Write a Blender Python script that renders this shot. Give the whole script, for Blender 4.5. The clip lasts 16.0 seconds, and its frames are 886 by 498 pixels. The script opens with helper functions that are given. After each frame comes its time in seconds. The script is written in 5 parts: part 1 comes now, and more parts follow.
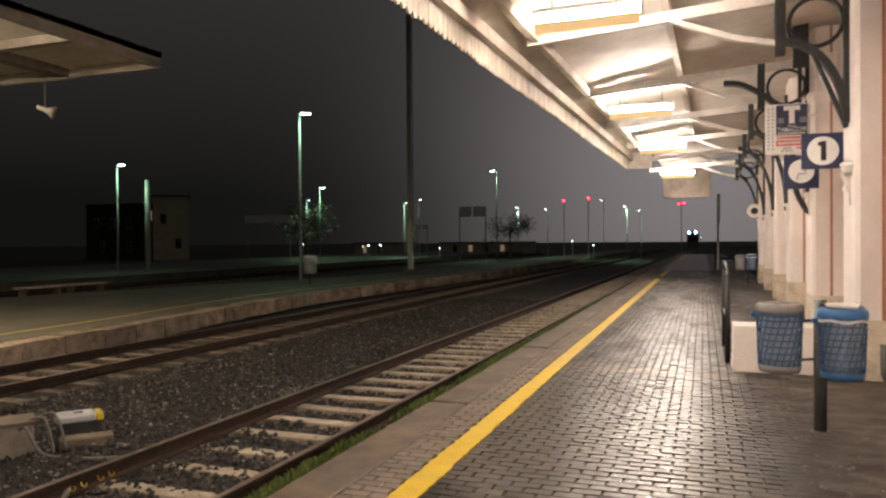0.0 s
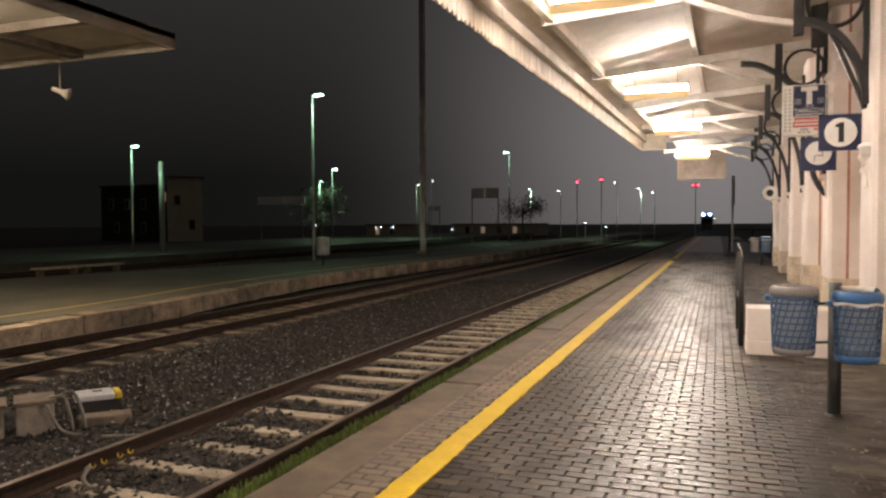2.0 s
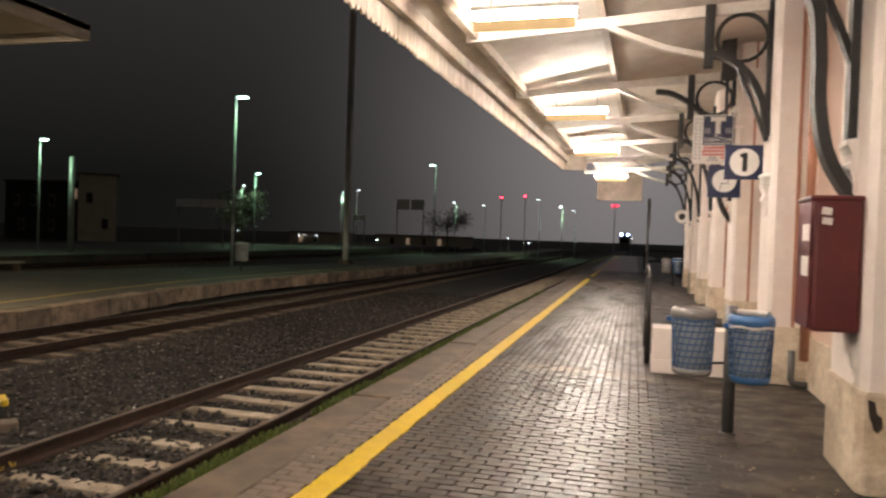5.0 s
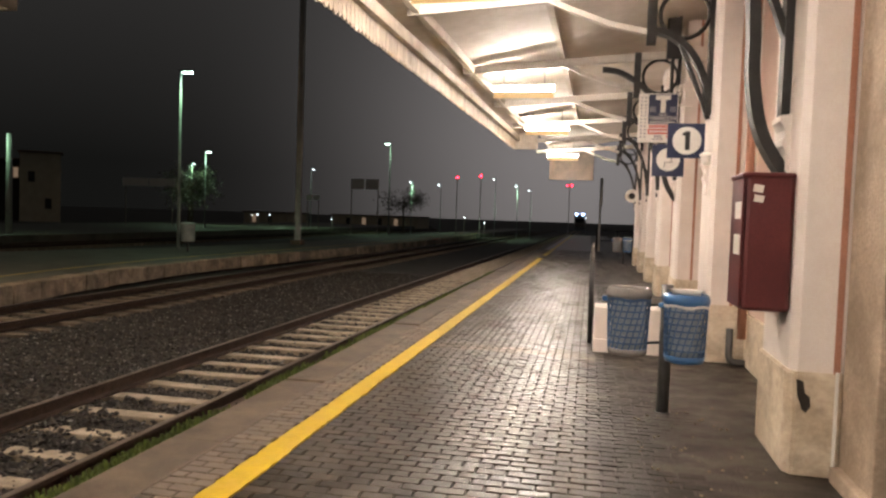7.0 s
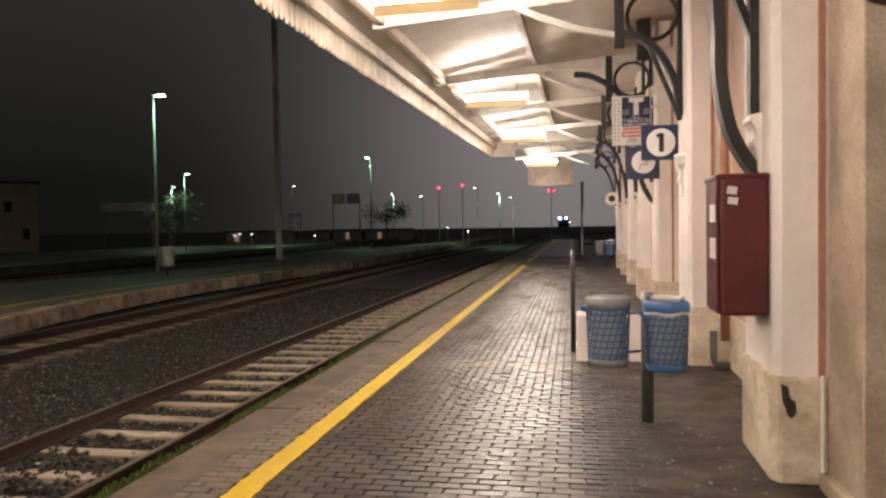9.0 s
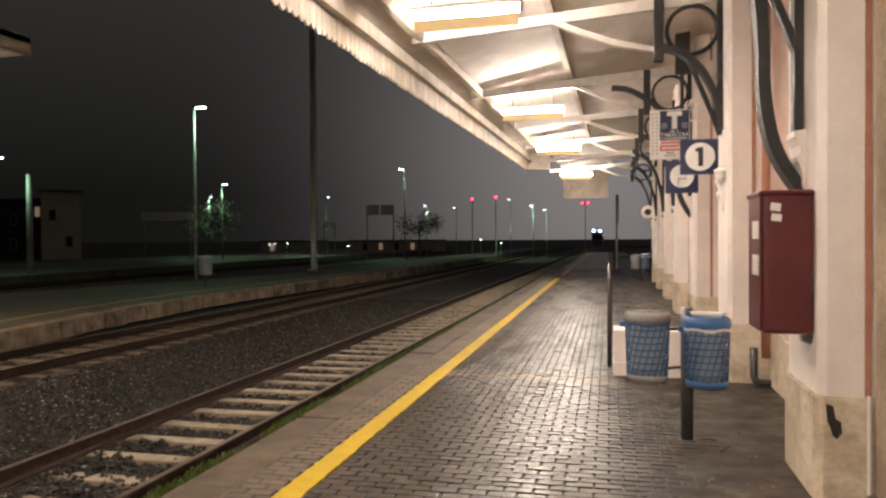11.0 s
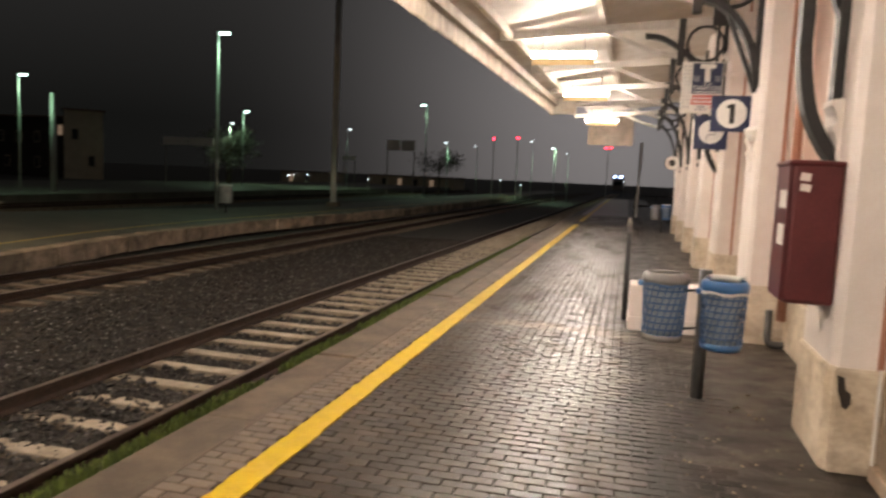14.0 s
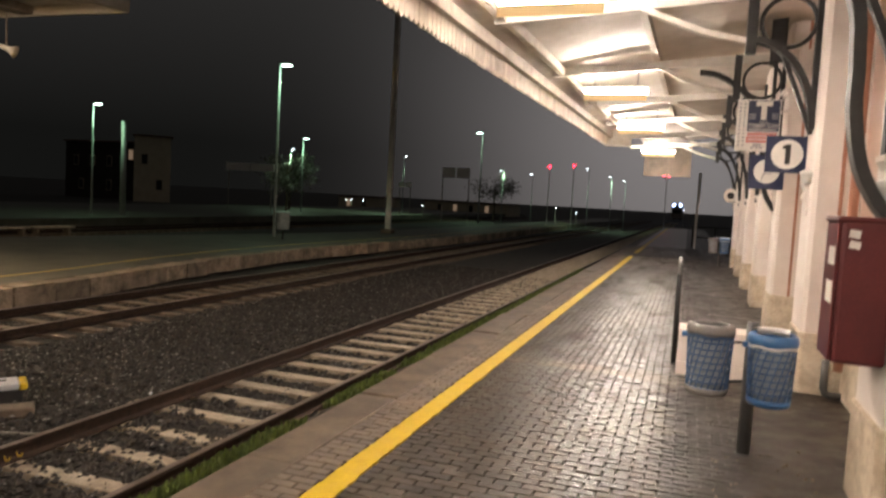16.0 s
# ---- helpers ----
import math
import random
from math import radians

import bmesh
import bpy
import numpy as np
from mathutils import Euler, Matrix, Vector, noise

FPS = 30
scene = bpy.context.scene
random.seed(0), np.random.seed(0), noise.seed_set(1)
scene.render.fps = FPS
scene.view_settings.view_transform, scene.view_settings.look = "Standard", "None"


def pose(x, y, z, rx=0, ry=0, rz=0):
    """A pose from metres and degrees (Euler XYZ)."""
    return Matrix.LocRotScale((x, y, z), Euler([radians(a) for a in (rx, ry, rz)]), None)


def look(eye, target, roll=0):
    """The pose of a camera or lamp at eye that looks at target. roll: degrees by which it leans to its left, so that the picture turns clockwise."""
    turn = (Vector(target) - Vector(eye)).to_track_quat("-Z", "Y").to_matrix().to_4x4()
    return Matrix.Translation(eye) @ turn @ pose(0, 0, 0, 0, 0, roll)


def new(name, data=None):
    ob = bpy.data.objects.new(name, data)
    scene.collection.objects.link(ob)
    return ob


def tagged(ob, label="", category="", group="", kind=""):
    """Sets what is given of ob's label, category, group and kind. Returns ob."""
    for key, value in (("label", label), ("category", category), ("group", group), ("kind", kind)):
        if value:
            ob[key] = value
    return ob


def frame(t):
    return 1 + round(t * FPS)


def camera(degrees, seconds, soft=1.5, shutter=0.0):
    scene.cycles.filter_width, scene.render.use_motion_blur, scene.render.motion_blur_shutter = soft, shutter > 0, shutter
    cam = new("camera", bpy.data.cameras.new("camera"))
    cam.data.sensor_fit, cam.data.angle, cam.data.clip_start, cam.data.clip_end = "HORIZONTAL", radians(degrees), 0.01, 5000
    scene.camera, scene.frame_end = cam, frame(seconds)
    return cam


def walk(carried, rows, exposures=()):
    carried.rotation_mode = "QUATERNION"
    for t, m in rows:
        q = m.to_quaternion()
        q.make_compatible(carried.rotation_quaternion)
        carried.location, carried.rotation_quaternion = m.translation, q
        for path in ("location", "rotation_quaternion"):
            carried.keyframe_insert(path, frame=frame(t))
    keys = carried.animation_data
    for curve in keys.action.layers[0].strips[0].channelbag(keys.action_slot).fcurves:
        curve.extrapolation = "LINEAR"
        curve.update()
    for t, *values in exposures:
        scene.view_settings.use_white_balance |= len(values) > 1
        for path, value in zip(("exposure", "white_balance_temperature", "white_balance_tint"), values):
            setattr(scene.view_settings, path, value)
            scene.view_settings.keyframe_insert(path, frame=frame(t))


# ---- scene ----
cam = camera(63.4, 16.0, soft=2.4, shutter=0.9)
PATH = [
    (0, (-0.051, 0.046, 1.636), (-0.733, 1.926, 1.617), -0.4),
    (0.5, (-0.05, 0.032, 1.638), (-0.734, 1.911, 1.616), -0.3),
    (1, (-0.056, 0.045, 1.637), (-0.748, 1.921, 1.603), -0.3),
    (1.5, (-0.051, 0.044, 1.635), (-0.754, 1.916, 1.585), -0.3),
    (2, (-0.056, 0.023, 1.64), (-0.77, 1.89, 1.57), -0.3),
    (2.5, (-0.054, 0.041, 1.636), (-0.766, 1.908, 1.551), -0.0),
    (3, (-0.047, 0.03, 1.639), (-0.735, 1.906, 1.551), 0.5),
    (3.5, (-0.049, 0.037, 1.645), (-0.707, 1.924, 1.572), 0.9),
    (4, (-0.036, 0.058, 1.649), (-0.66, 1.957, 1.603), 1.3),
    (6.5, (0.166, 0.242, 1.659), (-0.227, 2.202, 1.614), 2.3),
    (7, (0.194, 0.347, 1.65), (-0.205, 2.305, 1.562), 1.9),
    (7.5, (0.126, 0.431, 1.655), (-0.211, 2.4, 1.565), 1.2),
    (8, (0.212, 0.526, 1.669), (-0.174, 2.486, 1.584), 0.3),
    (8.5, (0.312, 0.568, 1.689), (-0.074, 2.529, 1.614), -0.4),
    (9, (0.275, 0.539, 1.702), (-0.085, 2.505, 1.642), -0.9),
    (9.5, (0.243, 0.498, 1.702), (-0.158, 2.456, 1.653), -1.2),
    (10, (0.246, 0.494, 1.703), (-0.182, 2.447, 1.679), -1.1),
    (12.5, (0.2, 0.443, 1.744), (-0.2488, 2.3916, 1.7004), 1.64),
    (13, (0.207, 0.458, 1.722), (-0.2236, 2.4074, 1.609), 2.38),
    (13.5, (0.205, 0.45, 1.761), (-0.2057, 2.4026, 1.6196), 2.74),
    (14, (0.191, 0.428, 1.819), (-0.2974, 2.3566, 1.6175), 2.56),
    (14.5, (0.253, 0.434, 1.863), (-0.3092, 2.3409, 1.6432), 2.27),
    (15, (0.301, 0.479, 1.859), (-0.2731, 2.3836, 1.6517), 2.13),
    (15.5, (0.247, 0.438, 1.899), (-0.3898, 2.3248, 1.7128), 2.3),
    (16, (0.302, 0.433, 2.0), (-0.3378, 2.3225, 1.8603), 3.17),
]
walk(cam, [(t, look(eye, target, roll)) for t, eye, target, roll in PATH])


# ---- world and exposure ----
scene.view_settings.exposure = 0.0
world = bpy.data.worlds.new("night_sky")
scene.world = world
world.use_nodes = True
wn, wl = world.node_tree.nodes, world.node_tree.links
bg = wn["Background"]
wc = wn.new("ShaderNodeTexCoord")
ws = wn.new("ShaderNodeSeparateXYZ")
wr = wn.new("ShaderNodeValToRGB")
wl.new(wc.outputs["Generated"], ws.inputs[0])
wl.new(ws.outputs["Z"], wr.inputs[0])
wr.color_ramp.elements[0].position, wr.color_ramp.elements[0].color = 0.06, (0.0065, 0.0065, 0.006, 1)
wr.color_ramp.elements[1].position, wr.color_ramp.elements[1].color = 0.32, (0.028, 0.0265, 0.0255, 1)
# lamp-lit haze put into the sky as a broad bright lobe down the line
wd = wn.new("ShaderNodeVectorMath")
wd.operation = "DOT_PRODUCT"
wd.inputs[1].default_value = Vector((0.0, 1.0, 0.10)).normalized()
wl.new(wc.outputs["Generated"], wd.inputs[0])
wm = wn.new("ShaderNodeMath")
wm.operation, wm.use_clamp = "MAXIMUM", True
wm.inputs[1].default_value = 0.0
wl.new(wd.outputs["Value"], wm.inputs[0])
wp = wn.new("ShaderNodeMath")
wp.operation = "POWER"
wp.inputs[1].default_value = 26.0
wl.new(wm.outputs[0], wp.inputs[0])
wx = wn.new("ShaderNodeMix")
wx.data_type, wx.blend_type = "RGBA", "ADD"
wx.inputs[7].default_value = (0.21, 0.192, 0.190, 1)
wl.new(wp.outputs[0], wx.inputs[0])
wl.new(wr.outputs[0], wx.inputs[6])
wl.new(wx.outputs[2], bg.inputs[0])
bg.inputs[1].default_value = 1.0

TUBE_POWER = 760.0
LAMP_POWER = 260.0


# ---- materials ----
def principled(name):
    m = bpy.data.materials.new(name)
    m.use_nodes = True
    return m, m.node_tree.nodes, m.node_tree.links, m.node_tree.nodes["Principled BSDF"]


def surface(name, c1, c2, rough=0.7, scale=6.0, bump=0.2, grain=60.0, metal=0.0, stain=None, stain_scale=1.2, per_piece=0.0, rough2=None, stretch=(1, 1, 1), gloss=0.5, rough_piece=0.0, film=0.0):
    """Two colours mixed by coarse noise, fine grain in colour and relief, and stains of a third colour."""
    m, n, l, p = principled(name)
    tc = n.new("ShaderNodeTexCoord")
    mp = n.new("ShaderNodeMapping")
    geo = n.new("ShaderNodeNewGeometry")
    l.new(geo.outputs["Position"], mp.inputs[0])
    mp.inputs["Scale"].default_value = stretch
    a = n.new("ShaderNodeTexNoise")
    a.inputs["Scale"].default_value, a.inputs["Detail"].default_value, a.inputs["Roughness"].default_value = scale, 6, 0.65
    b = n.new("ShaderNodeTexNoise")
    b.inputs["Scale"].default_value, b.inputs["Detail"].default_value = grain, 4
    for t in (a, b):
        l.new(mp.outputs[0], t.inputs["Vector"])
    r = n.new("ShaderNodeValToRGB")
    r.color_ramp.elements[0].position, r.color_ramp.elements[0].color = 0.35, (*c1, 1)
    r.color_ramp.elements[1].position, r.color_ramp.elements[1].color = 0.68, (*c2, 1)
    l.new(a.outputs["Fac"], r.inputs[0])
    col = r.outputs[0]
    g = n.new("ShaderNodeMix")
    g.data_type, g.blend_type = "RGBA", "OVERLAY"
    g.inputs[0].default_value = 0.35
    l.new(col, g.inputs[6])
    l.new(b.outputs["Fac"], g.inputs[7])
    col = g.outputs[2]
    if stain:
        s_ = n.new("ShaderNodeTexNoise")
        s_.inputs["Scale"].default_value, s_.inputs["Detail"].default_value, s_.inputs["Roughness"].default_value = stain_scale, 8, 0.7
        l.new(mp.outputs[0], s_.inputs["Vector"])
        sr = n.new("ShaderNodeValToRGB")
        sr.color_ramp.elements[0].position, sr.color_ramp.elements[1].position = 0.46, 0.72
        l.new(s_.outputs["Fac"], sr.inputs[0])
        sm = n.new("ShaderNodeMix")
        sm.data_type = "RGBA"
        l.new(sr.outputs[0], sm.inputs[0])
        l.new(col, sm.inputs[6])
        sm.inputs[7].default_value = (*stain, 1)
        col = sm.outputs[2]
    if per_piece:
        oi = n.new("ShaderNodeObjectInfo")
        add = n.new("ShaderNodeMath")
        add.operation = "ADD"
        l.new(oi.outputs["Random"], add.inputs[0])
        l.new(geo.outputs["Random Per Island"], add.inputs[1])
        fr = n.new("ShaderNodeMath")
        fr.operation = "FRACT"
        l.new(add.outputs[0], fr.inputs[0])
        mr = n.new("ShaderNodeMapRange")
        mr.inputs["To Min"].default_value, mr.inputs["To Max"].default_value = 1 - per_piece, 1 + per_piece * 0.6
        l.new(fr.outputs[0], mr.inputs["Value"])
        hs = n.new("ShaderNodeHueSaturation")
        l.new(mr.outputs[0], hs.inputs["Value"])
        l.new(col, hs.inputs["Color"])
        col = hs.outputs[0]
    l.new(col, p.inputs["Base Color"])
    if rough2 is not None:
        mr2 = n.new("ShaderNodeMapRange")
        mr2.inputs["From Min"].default_value, mr2.inputs["From Max"].default_value = 0.35, 0.65
        mr2.inputs["To Min"].default_value, mr2.inputs["To Max"].default_value = rough, rough2
        l.new(a.outputs["Fac"], mr2.inputs["Value"])
        out = mr2.outputs[0]
        if rough_piece:
            mu = n.new("ShaderNodeMath")
            mu.operation, mu.inputs[1].default_value = "MULTIPLY_ADD", rough_piece
            l.new(fr.outputs[0], mu.inputs[0])
            l.new(out, mu.inputs[2])
            out = mu.outputs[0]
        if film:
            fm = n.new("ShaderNodeMapping")
            fm.inputs["Scale"].default_value = (1.5, 0.35, 1)
            l.new(geo.outputs["Position"], fm.inputs[0])
            fn = n.new("ShaderNodeTexNoise")
            fn.inputs["Scale"].default_value, fn.inputs["Detail"].default_value, fn.inputs["Roughness"].default_value = 0.9, 7, 0.68
            l.new(fm.outputs[0], fn.inputs["Vector"])
            ff = n.new("ShaderNodeMapRange")
            ff.inputs["From Min"].default_value, ff.inputs["From Max"].default_value = 0.5, 0.66
            ff.inputs["To Min"].default_value, ff.inputs["To Max"].default_value = 0.0, film
            l.new(fn.outputs["Fac"], ff.inputs["Value"])
            fa = n.new("ShaderNodeMath")
            fa.operation = "ADD"
            l.new(out, fa.inputs[0])
            l.new(ff.outputs[0], fa.inputs[1])
            out = fa.outputs[0]
        l.new(out, p.inputs["Roughness"])
    else:
        p.inputs["Roughness"].default_value = rough
    p.inputs["Metallic"].default_value = metal
    p.inputs["Specular IOR Level"].default_value = gloss
    if bump:
        bm_ = n.new("ShaderNodeBump")
        bm_.inputs["Strength"].default_value, bm_.inputs["Distance"].default_value = bump, 0.01
        l.new(b.outputs["Fac"], bm_.inputs["Height"])
        l.new(bm_.outputs[0], p.inputs["Normal"])
    return m


def glowing(name, colour, strength):
    m, n, l, p = principled(name)
    p.inputs["Base Color"].default_value = (0.8, 0.8, 0.8, 1)
    p.inputs["Emission Color"].default_value = (*colour, 1)
    p.inputs["Emission Strength"].default_value = strength
    return m


M = {}
M["paver"] = surface("paver", (0.035, 0.0245, 0.0155), (0.064, 0.045, 0.029), 0.265, 2.0, 0.2, 90, stain=(0.045, 0.035, 0.027), stain_scale=0.6, per_piece=0.5, rough2=0.36, gloss=0.4, rough_piece=0.11, film=0.3)
M["paver_edge"] = surface("paver_edge", (0.10, 0.074, 0.054), (0.17, 0.128, 0.095), 0.55, 2.5, 0.3, 90, stain=(0.10, 0.08, 0.062), per_piece=0.25)
M["paver_dirty"] = surface("dirty_paver", (0.011, 0.008, 0.0055), (0.045, 0.033, 0.0235), 0.62, 1.3, 0.5, 60, stain=(0.011, 0.008, 0.006), stain_scale=1.2, per_piece=0.25, rough2=0.36, gloss=0.3)
M["paver_pale"] = surface("pale_paver", (0.06, 0.046, 0.033), (0.24, 0.188, 0.14), 0.5, 3.2, 0.3, 90, stain=(0.05, 0.039, 0.028), stain_scale=1.6, per_piece=0.3)
M["joint"] = surface("joint_mortar", (0.022, 0.0165, 0.012), (0.042, 0.033, 0.024), 0.85, 5, 0.3, 120, gloss=0.12)
M["coping"] = surface("coping_concrete", (0.052, 0.037, 0.024), (0.15, 0.110, 0.074), 0.6, 2.2, 0.45, 70, stain=(0.055, 0.041, 0.029), stain_scale=1.8)
M["slab"] = surface("dirty_slab", (0.011, 0.008, 0.0055), (0.062, 0.046, 0.033), 0.66, 2.6, 1.0, 40, stain=(0.016, 0.011, 0.008), stain_scale=2.0, rough2=0.32, gloss=0.4, stretch=(1.0, 1.4, 1))
M["yellow"] = surface("yellow_paint", (0.47, 0.31, 0.004), (0.60, 0.405, 0.006), 0.5, 5, 0.25, 70, stain=(0.55, 0.36, 0.06), stain_scale=6)
M["yellow_old"] = surface("worn_yellow_paint", (0.45, 0.32, 0.06), (0.6, 0.42, 0.08), 0.6, 5, 0.25, 70, stain=(0.22, 0.19, 0.12), stain_scale=5)
M["ballast"] = surface("ballast_stone", (0.011, 0.0072, 0.0045), (0.038, 0.0265, 0.017), 0.75, 9, 0.6, 60, per_piece=0.6)
M["ballast_bed"] = surface("ballast_bed", (0.006, 0.0045, 0.003), (0.031, 0.022, 0.0145), 0.85, 22, 1.0, 45, stain=(0.045, 0.034, 0.026), stain_scale=14)
M["ground"] = surface("dark_ground", (0.02, 0.02, 0.016), (0.05, 0.045, 0.035), 0.9, 0.6, 0.6, 20)
M["sleeper"] = surface("sleeper_concrete", (0.27, 0.22, 0.155), (0.40, 0.33, 0.25), 0.75, 5, 0.4, 80, stain=(0.15, 0.11, 0.075), stain_scale=4)
M["sleeper_dirty"] = surface("brown_sleeper", (0.075, 0.055, 0.036), (0.165, 0.122, 0.086), 0.8, 5, 0.4, 80)
M["rust"] = surface("rusty_rail", (0.016, 0.009, 0.006), (0.04, 0.022, 0.014), 0.75, 12, 0.3, 90, gloss=0.2)
M["rail_top"] = surface("worn_rail_head", (0.10, 0.07, 0.055), (0.16, 0.12, 0.095), 0.45, 10, 0.1, 90, metal=0.4)
M["moss"] = surface("weed_leaf", (0.05, 0.075, 0.010), (0.115, 0.145, 0.024), 0.7, 8, 0.2, 60, per_piece=0.4)
M["pink"] = surface("pink_plaster", (0.60, 0.44, 0.365), (0.66, 0.50, 0.415), 0.8, 1.8, 0.12, 120, stain=(0.55, 0.40, 0.325), stain_scale=1.0)
M["white"] = surface("cream_white_plaster", (0.73, 0.655, 0.60), (0.80, 0.725, 0.67), 0.75, 2.2, 0.1, 120, stain=(0.69, 0.60, 0.545), stain_scale=1.3)
M["terracotta"] = surface("terracotta_paint", (0.36, 0.16, 0.10), (0.44, 0.21, 0.14), 0.6, 4, 0.15, 90)
M["stone"] = surface("travertine", (0.52, 0.42, 0.30), (0.70, 0.60, 0.47), 0.72, 3.0, 0.4, 22, stain=(0.30, 0.23, 0.16), stain_scale=2.6, stretch=(1, 1, 1.2))
M["stone_frame"] = surface("weathered_travertine", (0.36, 0.275, 0.20), (0.50, 0.395, 0.30), 0.75, 2.2, 0.6, 40, stain=(0.26, 0.20, 0.145), stain_scale=2.0)
# paler than the near pavers: haze over the far end put into colour
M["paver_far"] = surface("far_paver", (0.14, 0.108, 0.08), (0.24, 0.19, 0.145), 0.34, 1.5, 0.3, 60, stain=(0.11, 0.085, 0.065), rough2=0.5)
M["ceiling"] = surface("white_boards", (0.60, 0.55, 0.48), (0.70, 0.65, 0.58), 0.75, 1.5, 0.15, 60, stain=(0.48, 0.42, 0.35), stain_scale=0.9)
M["fascia"] = surface("fascia_boards", (0.50, 0.44, 0.36), (0.62, 0.55, 0.46), 0.7, 3, 0.2, 60, stain=(0.36, 0.30, 0.24), stain_scale=2, per_piece=0.15)
M["iron"] = surface("black_iron", (0.010, 0.009, 0.009), (0.022, 0.02, 0.018), 0.6, 8, 0.15, 90)
M["iron_grey"] = surface("grey_iron", (0.07, 0.068, 0.066), (0.12, 0.115, 0.11), 0.4, 8, 0.12, 90, metal=0.3)
M["blue"] = surface("blue_plastic", (0.038, 0.115, 0.28), (0.052, 0.152, 0.34), 0.3, 6, 0.06, 80)
M["blue_dark"] = surface("blue_mesh_plastic", (0.05, 0.10, 0.20), (0.075, 0.14, 0.26), 0.42, 6, 0.06, 80)
M["grey_plastic"] = surface("grey_plastic", (0.19, 0.18, 0.17), (0.27, 0.25, 0.24), 0.25, 6, 0.08, 80)
M["bordeaux"] = surface("bordeaux_enamel", (0.080, 0.014, 0.015), (0.105, 0.019, 0.020), 0.42, 3, 0.05, 60, stain=(0.068, 0.013, 0.014), stain_scale=2)
M["navy"] = surface("navy_enamel", (0.011, 0.016, 0.052), (0.016, 0.023, 0.068), 0.4, 3, 0.04, 60)
M["sign_white"] = surface("sign_white", (0.70, 0.67, 0.62), (0.78, 0.75, 0.70), 0.4, 4, 0.04, 60)
M["sign_red"] = surface("sign_red", (0.5, 0.06, 0.05), (0.6, 0.08, 0.06), 0.4, 4, 0.04, 60)
M["sign_grey"] = surface("sign_print", (0.25, 0.24, 0.28), (0.32, 0.31, 0.34), 0.5, 4, 0.04, 60)
M["pole_green"] = surface("galvanised_pole", (0.28, 0.31, 0.29), (0.40, 0.43, 0.41), 0.5, 4, 0.1, 60, metal=0.3)
M["mast"] = surface("dark_mast", (0.2, 0.17, 0.145), (0.32, 0.28, 0.24), 0.6, 4, 0.2, 60)
M["zinc"] = surface("weathered_zinc", (0.42, 0.40, 0.37), (0.56, 0.54, 0.50), 0.55, 3, 0.12, 60, stain=(0.30, 0.27, 0.24), stain_scale=1.5)
M["far_platform"] = surface("far_asphalt", (0.045, 0.043, 0.030), (0.105, 0.096, 0.070), 0.6, 0.8, 0.4, 40, stain=(0.075, 0.074, 0.054), stain_scale=0.5)
M["far_stone"] = surface("far_kerb_stone", (0.20, 0.15, 0.10), (0.38, 0.295, 0.21), 0.75, 2.5, 0.5, 40, stain=(0.05, 0.036, 0.022), stain_scale=2.8, per_piece=0.5)
M["house"] = surface("ochre_render", (0.58, 0.50, 0.36), (0.68, 0.60, 0.45), 0.85, 1.2, 0.2, 30)
M["brick_dark"] = surface("dark_brick", (0.025, 0.02, 0.016), (0.05, 0.04, 0.032), 0.85, 1.2, 0.3, 30)
M["roof"] = surface("roof_tiles", (0.14, 0.08, 0.055), (0.2, 0.11, 0.08), 0.85, 2, 0.3, 20)
M["dark"] = surface("dark_opening", (0.012, 0.010, 0.009), (0.022, 0.018, 0.015), 0.6, 3, 0.1, 60)
M["wood_dark"] = surface("dark_brown_wood", (0.045, 0.028, 0.018), (0.075, 0.045, 0.03), 0.5, 5, 0.2, 60, stretch=(1, 1, 0.2))
M["bark"] = surface("bark", (0.08, 0.06, 0.04), (0.14, 0.10, 0.07), 0.9, 6, 0.6, 40)
M["leaf"] = surface("leaf", (0.13, 0.125, 0.095), (0.25, 0.235, 0.19), 0.6, 3, 0.1, 40, per_piece=0.5)
M["cable"] = surface("black_cable", (0.02, 0.02, 0.02), (0.04, 0.038, 0.035), 0.5, 8, 0.1, 60)
M["cable_grey"] = surface("grey_cable", (0.10, 0.09, 0.075), (0.17, 0.15, 0.13), 0.5, 8, 0.1, 60)
M["cover_worn"] = surface("worn_concrete_box", (0.17, 0.14, 0.11), (0.27, 0.225, 0.18), 0.75, 5, 0.3, 60, stain=(0.09, 0.07, 0.05), stain_scale=4)
M["cover_grey"] = surface("grey_cover", (0.42, 0.42, 0.43), (0.52, 0.52, 0.53), 0.5, 4, 0.1, 60)
M["pipe_pvc"] = surface("grey_pvc", (0.06, 0.057, 0.055), (0.09, 0.086, 0.082), 0.45, 4, 0.06, 60)
M["tube"] = glowing("fluorescent_tube", (1.0, 0.865, 0.75), TUBE_POWER)
# orange glow under each tube, put into the emission of an added strip
M["glow_strip"] = glowing("orange_glow_strip", (1.0, 0.66, 0.30), 0.55)
M["glow_strip"].node_tree.nodes["Principled BSDF"].inputs["Base Color"].default_value = (0.30, 0.20, 0.08, 1)
# canopy beams coloured pale in place of the haze that veils them
M["beam"] = surface("haze_paled_iron", (0.50, 0.46, 0.41), (0.60, 0.56, 0.50), 0.65, 3, 0.15, 60, stain=(0.40, 0.35, 0.29), stain_scale=2)
M["island_tube"] = glowing("island_tube", (1.0, 0.80, 0.58), 480.0)
M["lamp_glow"] = glowing("mercury_lamp", (0.62, 1.0, 0.80), 22.0)
M["lamp_white"] = glowing("far_white_lamp", (0.85, 0.95, 1.0), 9.0)
M["red_glow"] = glowing("red_signal", (1.0, 0.02, 0.05), 25.0)
M["headlight"] = glowing("train_headlight", (0.38, 0.54, 1.0), 16.0)
